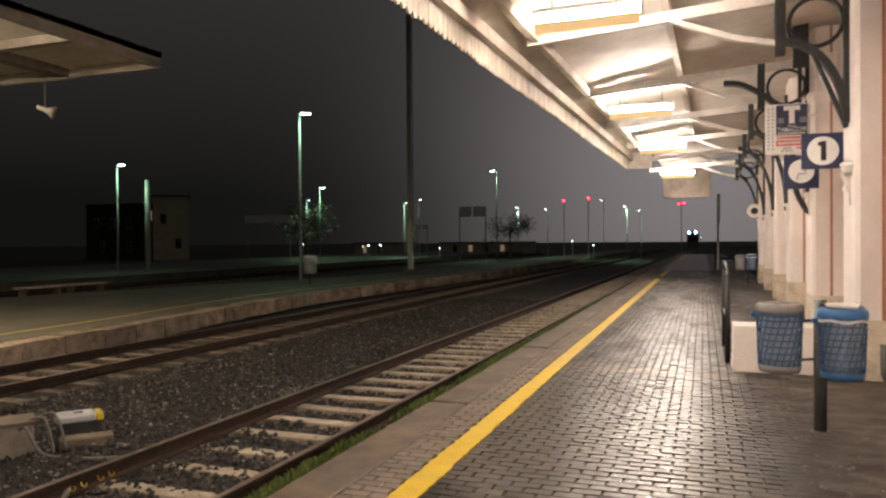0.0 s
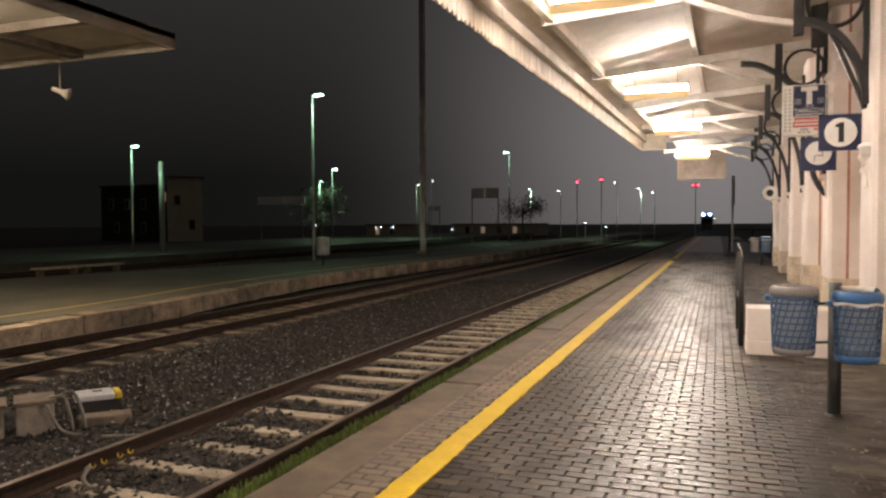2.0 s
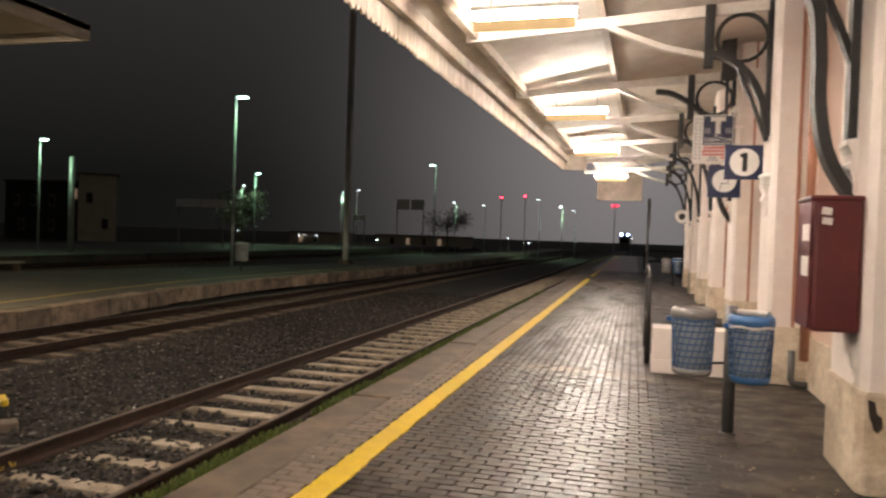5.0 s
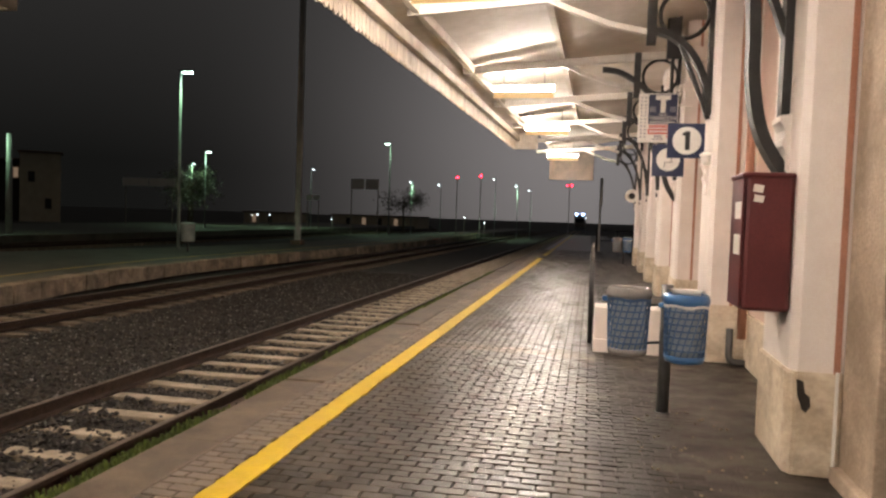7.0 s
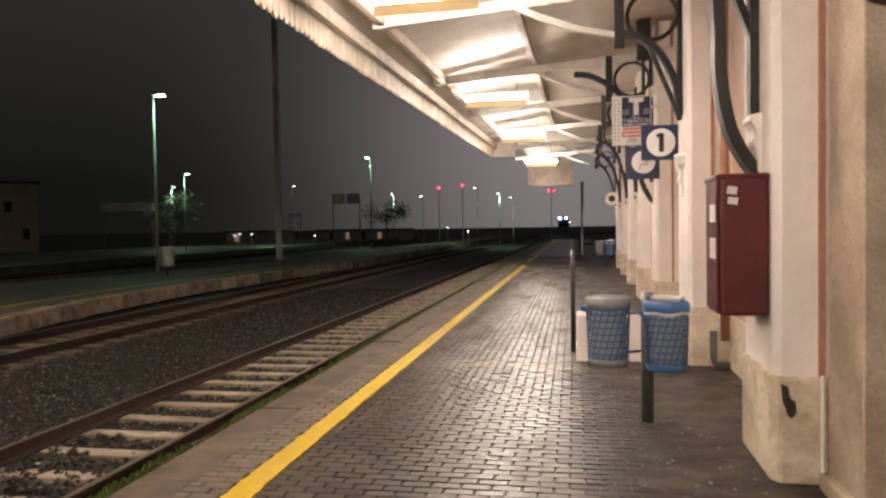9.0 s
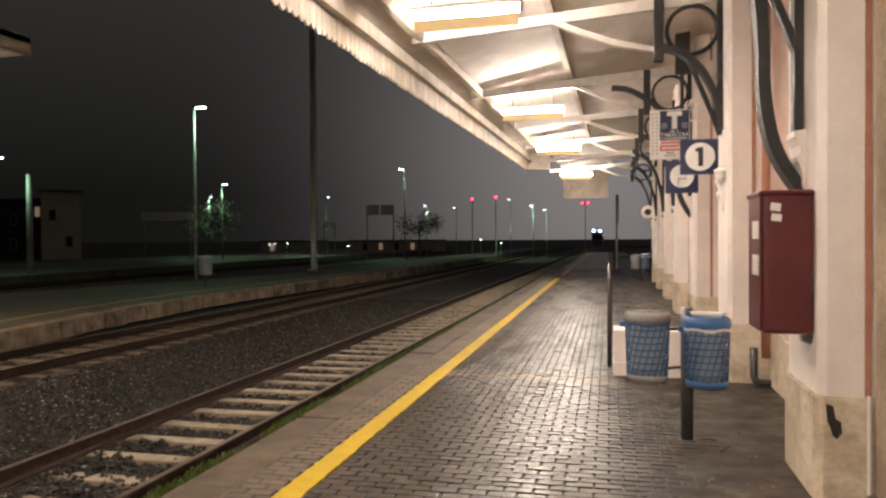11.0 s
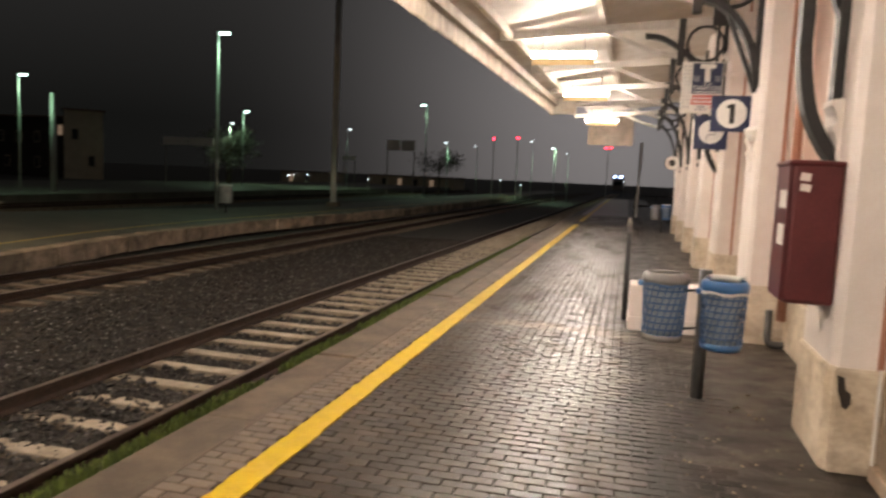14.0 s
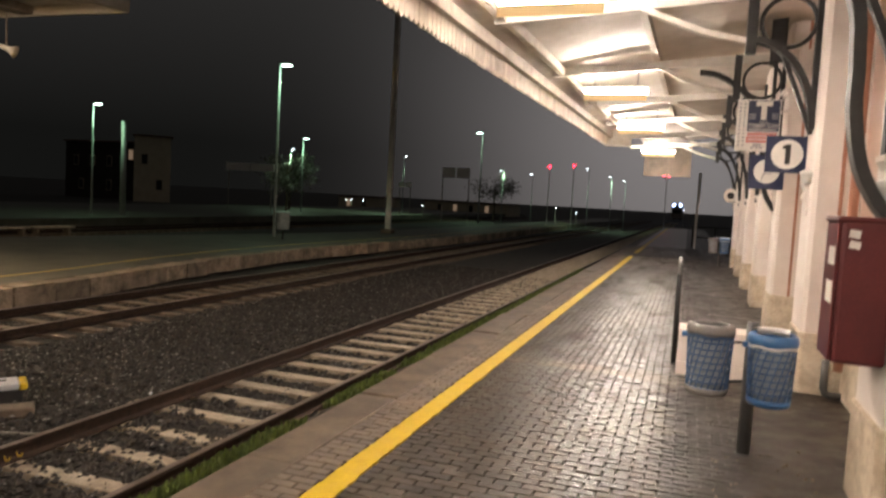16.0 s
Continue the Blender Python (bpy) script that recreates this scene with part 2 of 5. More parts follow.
M["window_glow"] = glowing("lit_window", (1.0, 0.66, 0.42), 0.16)

bag, bn, bl, bp = principled("clear_bag")
bp.inputs["Base Color"].default_value = (0.42, 0.46, 0.50, 1)
bp.inputs["Roughness"].default_value = 0.22
bp.inputs["Alpha"].default_value = 0.72
btc = bn.new("ShaderNodeNewGeometry")
bno = bn.new("ShaderNodeTexNoise")
bno.inputs["Scale"].default_value, bno.inputs["Detail"].default_value, bno.inputs["Distortion"].default_value = 16, 3, 1.6
bl.new(btc.outputs["Position"], bno.inputs["Vector"])
bbu = bn.new("ShaderNodeBump")
bbu.inputs["Strength"].default_value, bbu.inputs["Distance"].default_value = 0.9, 0.03
bl.new(bno.outputs["Fac"], bbu.inputs["Height"])
bl.new(bbu.outputs[0], bp.inputs["Normal"])
M["bag"] = bag


# ---- mesh helpers ----
def box(bm, x0, x1, y0, y1, z0, z1, bevel=0.0):
    r = bmesh.ops.create_cube(bm, size=1.0)
    bmesh.ops.scale(bm, vec=(x1 - x0, y1 - y0, z1 - z0), verts=r["verts"])
    bmesh.ops.translate(bm, vec=((x0 + x1) / 2, (y0 + y1) / 2, (z0 + z1) / 2), verts=r["verts"])
    if bevel:
        es = {e for v in r["verts"] for e in v.link_edges}
        bmesh.ops.bevel(bm, geom=list(es), offset=bevel, segments=2, affect="EDGES", profile=0.5)


def tube(bm, pts, r, seg=10, r_end=None, flat=None):
    """A round bar along points; flat=(w, d) makes it a flat bar of that section."""
    pts = [Vector(p) for p in pts]
    rings, side = [], None
    for i, p in enumerate(pts):
        d = (pts[min(i + 1, len(pts) - 1)] - pts[max(i - 1, 0)]).normalized()
        ref = Vector((0, 1, 0)) if abs(d.y) < 0.9 else Vector((1, 0, 0))
        u = d.cross(ref).normalized()
        v = d.cross(u).normalized()
        rr = r if r_end is None else r + (r_end - r) * i / (len(pts) - 1)
        if flat:
            w, t = flat
            ring = [bm.verts.new(p + u * a * t / 2 + v * b * w / 2) for a, b in ((1, 1), (1, -1), (-1, -1), (-1, 1))]
        else:
            ring = [bm.verts.new(p + (u * math.cos(2 * math.pi * k / seg) + v * math.sin(2 * math.pi * k / seg)) * rr) for k in range(seg)]
        rings.append(ring)
    n = len(rings[0])
    for a, b in zip(rings, rings[1:]):
        for k in range(n):
            bm.faces.new((a[k], a[(k + 1) % n], b[(k + 1) % n], b[k]))
    bm.faces.new(rings[0][::-1])
    bm.faces.new(rings[-1])


def lathe(bm, profile, seg=24, at=(0, 0, 0), closed=False):
    """A turned shape from (radius, height) pairs round the z axis."""
    rings = []
    for r, z in profile:
        if r < 1e-5:
            rings.append([bm.verts.new((at[0], at[1], at[2] + z))])
        else:
            rings.append([bm.verts.new((at[0] + r * math.cos(2 * math.pi * k / seg), at[1] + r * math.sin(2 * math.pi * k / seg), at[2] + z)) for k in range(seg)])
    for a, b in zip(rings, rings[1:] + ([rings[0]] if closed else [])):
        for k in range(seg):
            k2 = (k + 1) % seg
            f = [a[k % len(a)], a[k2 % len(a)], b[k2 % len(b)], b[k % len(b)]]
            f = [v for i, v in enumerate(f) if v not in f[:i]]
            if len(f) > 2:
                bm.faces.new(f)


def prism(bm, outline, z0, z1):
    """An upright block over a plan outline of (x, y) pairs."""
    lo = [bm.verts.new((x, y, z0)) for x, y in outline]
    hi = [bm.verts.new((x, y, z1)) for x, y in outline]
    n = len(outline)
    for k in range(n):
        bm.faces.new((lo[k], lo[(k + 1) % n], hi[(k + 1) % n], hi[k]))
    bm.faces.new(lo[::-1])
    bm.faces.new(hi)


def mesh_of(name, bm, material, smooth=False):
    bmesh.ops.recalc_face_normals(bm, faces=bm.faces)
    me = bpy.data.meshes.new(name)
    bm.to_mesh(me)
    bm.free()
    me.materials.append(material)
    if smooth:
        for p in me.polygons:
            p.use_smooth = len(p.vertices) == 4
    return me


def part(name, bm, material, parent, label="", smooth=False, m=None):
    ob = new(name, mesh_of(name, bm, material, smooth))
    ob.parent = parent
    if m is not None:
        ob.matrix_basis = m
    if label:
        ob["label"] = label
    return ob


def setting(name, bm, material, label, category, m=None):
    ob = new(name, mesh_of(name, bm, material))
    if m is not None:
        ob.matrix_basis = m
    return tagged(ob, label, category, kind="structure")


def thing(name, m, label, category, group="", kind=""):
    ob = new(name)
    ob.empty_display_size = 0.1
    ob.matrix_basis = m
    return tagged(ob, label, category, group, kind)


def words(name, text, size, material, parent, m, depth=0.002):
    cu = bpy.data.curves.new(name, "FONT")
    cu.body, cu.size, cu.extrude, cu.align_x, cu.align_y = text, size, depth, "CENTER", "CENTER"
    tmp = bpy.data.objects.new(name, cu)
    scene.collection.objects.link(tmp)
    bpy.context.view_layer.update()
    me = bpy.data.meshes.new_from_object(tmp.evaluated_get(bpy.context.evaluated_depsgraph_get()))
    bpy.data.objects.remove(tmp)
    me.materials.clear()
    me.materials.append(material)
    ob = new(name, me)
    ob.parent, ob.matrix_basis = parent, m
    return ob


# the station building stands slightly askew to the platform edge
ASKEW = Matrix.Translation((1.56, 6, 0)) @ pose(0, 0, 0, 0, 0, -0.9) @ Matrix.Translation((-1.56, -6, 0))
TRACKWAY = Matrix.Translation((-4.3, 8, 0)) @ pose(0, 0, 0, 0, 0, -0.5) @ Matrix.Translation((4.3, -8, 0))


def built(x, y, z=0.0, rz=0.0):
    return ASKEW @ pose(x, y, z, 0, 0, rz)


# ---- ground and platforms ----
bm = bmesh.new()
box(bm, -900, 900, -300, 1500, -1.2, -0.62)
setting("ground", bm, M["ground"], "dark earth and gravel stretching away at night", "ground")

bm = bmesh.new()
box(bm, -12.0, -2.82, -15, 140, -0.8, -0.535)
setting("trackbed", bm, M["ballast_bed"], "dark brown ballast bed between the platforms", "trackbed")

bm = bmesh.new()
box(bm, -2.30, 0.30, -15, 90, -0.6, -0.012)
platform = setting("platform", bm, M["joint"], "station platform of wet brown clay pavers", "platform")
bm = bmesh.new()
box(bm, 0.301, 0.479, -15, 42, -0.6, -0.009)
box(bm, 0.48, 2.2, -15, 90, -0.6, -0.003)
box(bm, 0.301, 0.479, 42, 90, -0.6, -0.003)
setting("pavement", bm, M["slab"], "dirty dark slab paving along the station building", "pavement")
bm = bmesh.new()
rnd = random.Random(12)
edge = []
for k in range(1861):
    y = -5 + 0.05 * k
    w0, w1 = rnd.gauss(0, 0.005) + 0.006 * noise.noise(Vector((y * 2, 0, 0))), rnd.gauss(0, 0.006) + 0.008 * noise.noise(Vector((y * 2, 5, 0)))
    edge.append((bm.verts.new((-1.965 + w0, y, 0.004)), bm.verts.new((-1.775 + w1, y, 0.004)), bm.verts.new((-1.775 + w1, y, -0.012)), bm.verts.new((-1.965 + w0, y, -0.012))))
for p, q in zip(edge, edge[1:]):
    for k in range(4):
        bm.faces.new((p[k], p[(k + 1) % 4], q[(k + 1) % 4], q[k]))
setting("yellow_line", bm, M["yellow"], "bright yellow painted safety line on the platform", "safety line")
# the island platform is widest where the lamps stand and tapers to both ends
KERB = ((-20, -11.1), (5, -11.35), (9, -11.47), (11.5, -11.62), (13.5, -11.85), (16, -12.35), (20, -12.75), (23, -12.88), (28, -12.62), (34, -12.25), (40, -12.0), (140, -11.2))
BACK = ((-20, -26.5), (15, -22.6), (23, -20.3), (30.6, -18.1), (38, -16.9), (140, -16.0))


def along(line, y):
    for (y0, x0), (y1, x1) in zip(line, line[1:]):
        if y <= y1:
            return x0 + (x1 - x0) * (y - y0) / (y1 - y0)


bm = bmesh.new()
prism(bm, [(x - 0.45, y) for y, x in KERB] + [(x, y) for y, x in BACK[::-1]], -0.6, -0.104)
setting("platform_2", bm, M["far_platform"], "asphalt island platform across the tracks", "platform")
bm = bmesh.new()
strip = []
for k in range(81):
    y = -18 + 1.5 * k
    strip.append([bm.verts.new((along(KERB, y) + dx, y, z)) for dx, z in ((-1.45, -0.1), (-1.33, -0.1), (-1.33, -0.12), (-1.45, -0.12))])
for p, q in zip(strip, strip[1:]):
    for k in range(4):
        bm.faces.new((p[k], p[(k + 1) % 4], q[(k + 1) % 4], q[k]))
setting("yellow_line_2", bm, M["yellow_old"], "faded yellow line along the island platform", "safety line")
bm = bmesh.new()
box(bm, -50, -30.5, -20, 140, -0.6, -0.1)
setting("platform_3", bm, M["far_platform"], "dark asphalt platform beyond the sidings", "platform")


# ---- tracks ----
def rail_profile(bm, x, y0, y1, top):
    """A flat-bottomed rail: foot, web and head."""
    out = [(-0.07, -0.155), (0.07, -0.155), (0.07, -0.14), (0.012, -0.12), (0.012, -0.045), (0.036, -0.035), (0.036, -0.004), (-0.036, -0.004), (-0.036, -0.035), (-0.012, -0.045), (-0.012, -0.12), (-0.07, -0.14)]
    a = [bm.verts.new((x + u, y0, top + v)) for u, v in out]
    b = [bm.verts.new((x + u, y1, top + v)) for u, v in out]
    n = len(out)
    for k in range(n):
        bm.faces.new((a[k], a[(k + 1) % n], b[(k + 1) % n], b[k]))
    bm.faces.new(a[::-1])
    bm.faces.new(b)


RAIL_TOP = -0.32


def track(x_mid, label, sleeper_material, y0, y1, near, drop=0.0, half=1.15, first=0.3):
    t = thing("railway_track", TRACKWAY @ pose(x_mid, 0, 0), label, "track", "tracks")
    for sx in (-0.7525, 0.7525):
        bm = bmesh.new()
        rail_profile(bm, sx, y0, y1, RAIL_TOP)
        r = part("rail", bm, M["rust"], t)
        bm = bmesh.new()
        box(bm, sx - 0.03, sx + 0.03, y0, y1, RAIL_TOP - 0.004, RAIL_TOP)
        part("running_surface", bm, M["rail_top"], r, "worn brown running surface")
    bm = bmesh.new()
    box(bm, -half, half, -0.1, 0.1, -0.62, RAIL_TOP - 0.15 - drop, 0.012)
    me = mesh_of("sleeper", bm, sleeper_material)
    far = bmesh.new()
    rnd = random.Random(5)
    y = y0 + first
    while y < y1:
        if near[0] < y < near[1]:
            o = new("sleeper", me)
            o.parent = t
            o.matrix_basis = pose(rnd.uniform(-0.03, 0.03), y, rnd.uniform(-0.008, 0.004), 0, rnd.uniform(-0.4, 0.4), rnd.uniform(-0.8, 0.8))
        else:
            box(far, -half, half, y - 0.1, y + 0.1, -0.62, RAIL_TOP - 0.15 - drop)
        y += 0.637
    tagged(part("distant_sleeper_run", far, sleeper_material, t), kind="stuff")
    return t


track_1 = track(-4.31, "railway track with rusty rails on pale concrete sleepers", M["sleeper"], -12, 170, (-1, 45), first=0.405)
track_2 = track(-10.0, "railway track with dark rails along the island platform", M["sleeper_dirty"], -15, 170, (2, 45), 0.008, 1.29, 0.52)
track_3 = track(-27.3, "sunken dark siding track between the platforms", M["sleeper_dirty"], 5, 120, (5, 6), 0.03)


def stones(name, regions, count, seed, size, label):
    """Loose ballast: many small broken stones, six-cornered, all turned differently."""
    g = np.random.default_rng(seed)
    base = np.array([(1, 0, 0), (-0.9, 0.1, 0), (0.1, 1, 0), (0, -0.9, 0.1), (0, 0.1, 0.75), (0.05, 0, -0.75)])
    tri = np.array([(0, 2, 4), (2, 1, 4), (1, 3, 4), (3, 0, 4), (2, 0, 5), (1, 2, 5), (3, 1, 5), (0, 3, 5)])
    vs, fs, k = [], [], 0
    for (x0, x1, y0, y1, z), share in regions:
        n = int(count * share)
        # more stones where the camera is close
        yy = y0 + (y1 - y0) * g.random(n) ** 1.7
        xx = g.uniform(x0, x1, n)
        for i in range(n):
            s = size * g.uniform(0.55, 1.3)
            a = g.uniform(0, 6.28)
            q = base * (1 + g.uniform(-0.35, 0.35, (6, 3))) * (s, s * g.uniform(0.6, 1), s * g.uniform(0.55, 0.95))
            c, d = math.cos(a), math.sin(a)
            p = np.stack((q[:, 0] * c - q[:, 1] * d + xx[i], q[:, 0] * d + q[:, 1] * c + yy[i], q[:, 2] + z + g.uniform(-0.02, 0.03)), 1)
            vs.append(p)
            fs.append(tri + k)
            k += 6
    me = bpy.data.meshes.new(name)
    me.from_pydata(np.concatenate(vs).tolist(), [], np.concatenate(fs).tolist())
    me.materials.append(M["ballast"])
    return tagged(new(name, me), label, "ballast", kind="stuff")


stones("ballast", [((-8.66, -5.25, 3.5, 26, -0.50), 0.60), ((-4.95, -3.65, 6.2, 24, -0.528), 0.13), ((-4.95, -3.65, 2.5, 6.6, -0.50), 0.05), ((-4.95, -4.45, 3.2, 7.4, -0.468), 0.012), ((-3.5, -2.85, 3, 22, -0.49), 0.06), ((-10.6, -9.35, 6, 26, -0.535), 0.10)], 48000, 3, 0.043, "dark grey-brown broken ballast stones between the rails")

pale = stones("pale_ballast", [((-8.66, -5.25, 4, 26, -0.47), 0.8), ((-4.9, -3.7, 3, 20, -0.485), 0.2)], 2400, 8, 0.022, "scattered pale stones among the dark ballast")
pale.data.materials[0] = M["grey_plastic"]

# ---- platform edge stones ----
bm = bmesh.new()
box(bm, -0.205, 0.205, -0.985, 0.985, -0.22, 0.0, 0.015)
me = mesh_of("coping_stone", bm, M["coping"])
rnd = random.Random(2)
for k in range(46):
    o = new("coping_stone", me)
    o.parent = platform
    o.matrix_basis = pose(-2.515 + rnd.uniform(-0.015, 0.01), -2 + 2.0 * k, rnd.uniform(-0.016, 0.004), rnd.uniform(-0.3, 0.3), rnd.uniform(-0.6, 0.6), rnd.uniform(-0.5, 0.5))
bm = bmesh.new()
box(bm, -2.66, -2.31, -15, 90, -0.75, -0.16)
setting("platform_wall", bm, M["coping"], "grimy concrete retaining wall under the platform edge", "wall")

bm = bmesh.new()
box(bm, -0.23, 0.23, -0.49, 0.49, -0.42, 0.0, 0.02)
me = mesh_of("kerb_stone", bm, M["far_stone"])
kerb = thing("kerb", pose(-0.23, 0, -0.1), "worn pale stone kerb edging the island platform", "kerb", kind="structure")
for k in range(75):
    o = new("kerb_stone", me)
    o.parent = kerb
    y = 2 + k
    o.matrix_basis = pose(along(KERB, y) + rnd.uniform(-0.02, 0.02), y, rnd.uniform(-0.03, 0.01), 0, rnd.uniform(-1, 1), -math.degrees(math.atan(along(KERB, y + 0.5) - along(KERB, y - 0.5))) + rnd.uniform(-0.8, 0.8))

# ---- canopy over the platform ----
FX, FZ0, FZ1, CY0, CY1 = -2.66, 3.97, 4.50, -9.0, 24.2
bm = bmesh.new()
prism_pts = [(FX, 4.50), (2.05, 5.25), (2.05, 5.33), (FX, 4.58)]
def lip(y):
    """The canopy's open edge widens slightly towards the near end."""
    return FX - 0.08 + 0.0135 * (y - 15)


a = [bm.verts.new((x if x > 0 else lip(CY0), CY0, z)) for x, z in prism_pts]
b = [bm.verts.new((x if x > 0 else lip(CY1), CY1, z)) for x, z in prism_pts]
for k in range(4):
    bm.faces.new((a[k], a[(k + 1) % 4], b[(k + 1) % 4], b[k]))
bm.faces.new(a[::-1])
bm.faces.new(b)
prism_pts = [(-1.95, 4.60), (2.05, 5.25), (2.05, 5.33), (-1.95, 4.68)]
a = [bm.verts.new((x, CY1, z)) for x, z in prism_pts]
b = [bm.verts.new((x, 31.0, z)) for x, z in prism_pts]
for k in range(4):
    bm.faces.new((a[k], a[(k + 1) % 4], b[(k + 1) % 4], b[k]))
bm.faces.new(a[::-1])
bm.faces.new(b)
setting("ceiling", bm, M["ceiling"], "pale boarded underside of the platform canopy", "canopy ceiling", ASKEW)

canopy = thing("canopy_fascia", ASKEW, "pale scalloped wooden valance along the canopy edge", "valance", kind="structure")
bm = bmesh.new()
BOARD = 0.14
prism(bm, [(-0.012, -0.068), (0.012, -0.068), (0.012, 0.068), (-0.012, 0.068)], 0.05, FZ1 - FZ0 + 0.06)
v = [bm.verts.new(p) for p in ((-0.012, -0.068, 0.05), (0.012, -0.068, 0.05), (0.012, 0.068, 0.05), (-0.012, 0.068, 0.05), (-0.012, -0.02, 0.0), (0.012, -0.02, 0.0), (0.012, 0.02, 0.0), (-0.012, 0.02, 0.0))]
for f in ((0, 1, 5, 4), (1, 2, 6, 5), (2, 3, 7, 6), (3, 0, 4, 7), (4, 5, 6, 7)):
    bm.faces.new([v[i] for i in f])
me = mesh_of("board", bm, M["fascia"])
for k in range(int((CY1 - CY0) / BOARD)):
    o = new("board", me)
    o.parent = canopy
    o.matrix_basis = pose(lip(CY0 + BOARD * k) - 0.02, CY0 + BOARD * (k + 0.5), FZ0 + rnd.uniform(-0.012, 0.012), 0, rnd.uniform(-0.8, 0.8), 0)
ALONG = Matrix.Translation((FX - 0.08, 15, 0)) @ pose(0, 0, 0, 0, 0, -0.774) @ Matrix.Translation((-FX, -15, 0))
bm = bmesh.new()
box(bm, FX + 0.03, FX + 0.13, CY0, CY1, 4.25, 4.42)
part("edge_beam", bm, M["fascia"], canopy, m=ALONG)
bm = bmesh.new()
box(bm, FX + 0.45, FX + 0.55, CY0, CY1, 4.42, 4.56)
part("purlin", bm, M["fascia"], canopy, m=ALONG)
bm = bmesh.new()
box(bm, -0.62, -0.52, CY0, CY1, 4.70, 4.83)
part("purlin", bm, M["fascia"], canopy)
bm = bmesh.new()
box(bm, FX, -1.9, CY1, CY1 + 0.06, 4.0, 4.55)
part("end_board", bm, M["fascia"], canopy)
bm = bmesh.new()
box(bm, -1.98, -0.15, 31.0, 31.06, 3.4, 4.7)
part("end_board", bm, M["coping"], canopy)


def fluorescent(y):
    t = thing("ceiling_light", built(-1.32, y, 4.2), "twin fluorescent tube fitting hanging under the canopy", "light", "canopy lights")
    bm = bmesh.new()
    box(bm, -0.62, 0.62, -0.10, 0.10, 0.06, 0.11, 0.01)
    part("housing", bm, M["sign_white"], t)
    for dy in (-0.035, 0.035):
        bm = bmesh.new()
        tube(bm, [(-0.59, dy, 0.0), (0.59, dy, 0.0)], 0.016, 8)
        part("tube", bm, M["tube"], t, "glowing warm white tube")
    for dx in (-0.6, 0.6):
        bm = bmesh.new()
        box(bm, dx - 0.015, dx + 0.015, -0.055, 0.055, -0.02, 0.05)
        part("end_cap", bm, M["sign_white"], t)
    bm = bmesh.new()
    box(bm, -0.585, 0.585, -0.06, -0.054, -0.17, -0.035)
    part("glow_strip", bm, M["glow_strip"], t, "added strip with an orange glow below the tubes").visible_shadow = False
    for dx in (-0.4, 0.4):
        bm = bmesh.new()
        tube(bm, [(dx, 0, 0.09), (dx, 0, 0.52)], 0.008, 6)
        part("hanger", bm, M["iron_grey"], t)


for y in (-4.2, 2.0, 8.25, 14.5, 20.6, 28.8):
    fluorescent(y)

# ---- station building ----
WALL_X = 2.05
bm = bmesh.new()
for y0, y1 in ((-15, 1.6), (4.86, 34)):
    box(bm, WALL_X, WALL_X + 0.4, y0, y1, 0, 6.5)
box(bm, WALL_X, WALL_X + 0.4, 1.6, 4.86, 2.9, 6.5)
wall_east = setting("wall_east", bm, M["pink"], "pink plastered wall of the station building", "wall", ASKEW)
bm = bmesh.new()
box(bm, WALL_X - 0.045, WALL_X + 0.02, 1.601, 4.859, 0.1, 2.899)
door = setting("door_1", bm, M["wood_dark"], "dark brown closed station door deep in its stone frame", "door", ASKEW)
for y0, y1, z0, z1 in ((1.75, 3.1, 0.15, 1.2), (3.25, 4.6, 0.15, 1.2), (1.75, 3.1, 1.35, 2.75), (3.25, 4.6, 1.35, 2.75)):
    bm = bmesh.new()
    box(bm, WALL_X - 0.065, WALL_X - 0.04, y0, y1, z0, z1, 0.01)
    part("door_panel", bm, M["wood_dark"], door)

bm = bmesh.new()
for y0, y1 in ((6.42, 9.5), (10.42, 13.5), (14.42, 17.5), (18.42, 21.5), (22.42, 25.5), (26.42, 29.5), (-2.6, 1.4)):
    box(bm, WALL_X - 0.05, WALL_X - 0.003, y0, y1, 0, 0.62, 0.008)
setting("baseboard", bm, M["stone"], "travertine plinth along the foot of the wall", "plinth", ASKEW)
bm = bmesh.new()
box(bm, WALL_X - 0.18, WALL_X + 0.05, 4.86, 5.46, 0, 3.3, 0.01)
box(bm, WALL_X - 0.12, WALL_X + 0.05, 0.95, 1.6, 0, 3.3, 0.01)
box(bm, WALL_X - 0.18, WALL_X + 0.05, 1.6, 4.86, 2.9, 3.3, 0.01)
box(bm, WALL_X - 0.24, WALL_X + 0.35, 1.62, 5.44, -0.01, 0.10, 0.012)
setting("door_frame", bm, M["stone_frame"], "rough travertine surround and threshold of the door", "door frame", ASKEW)


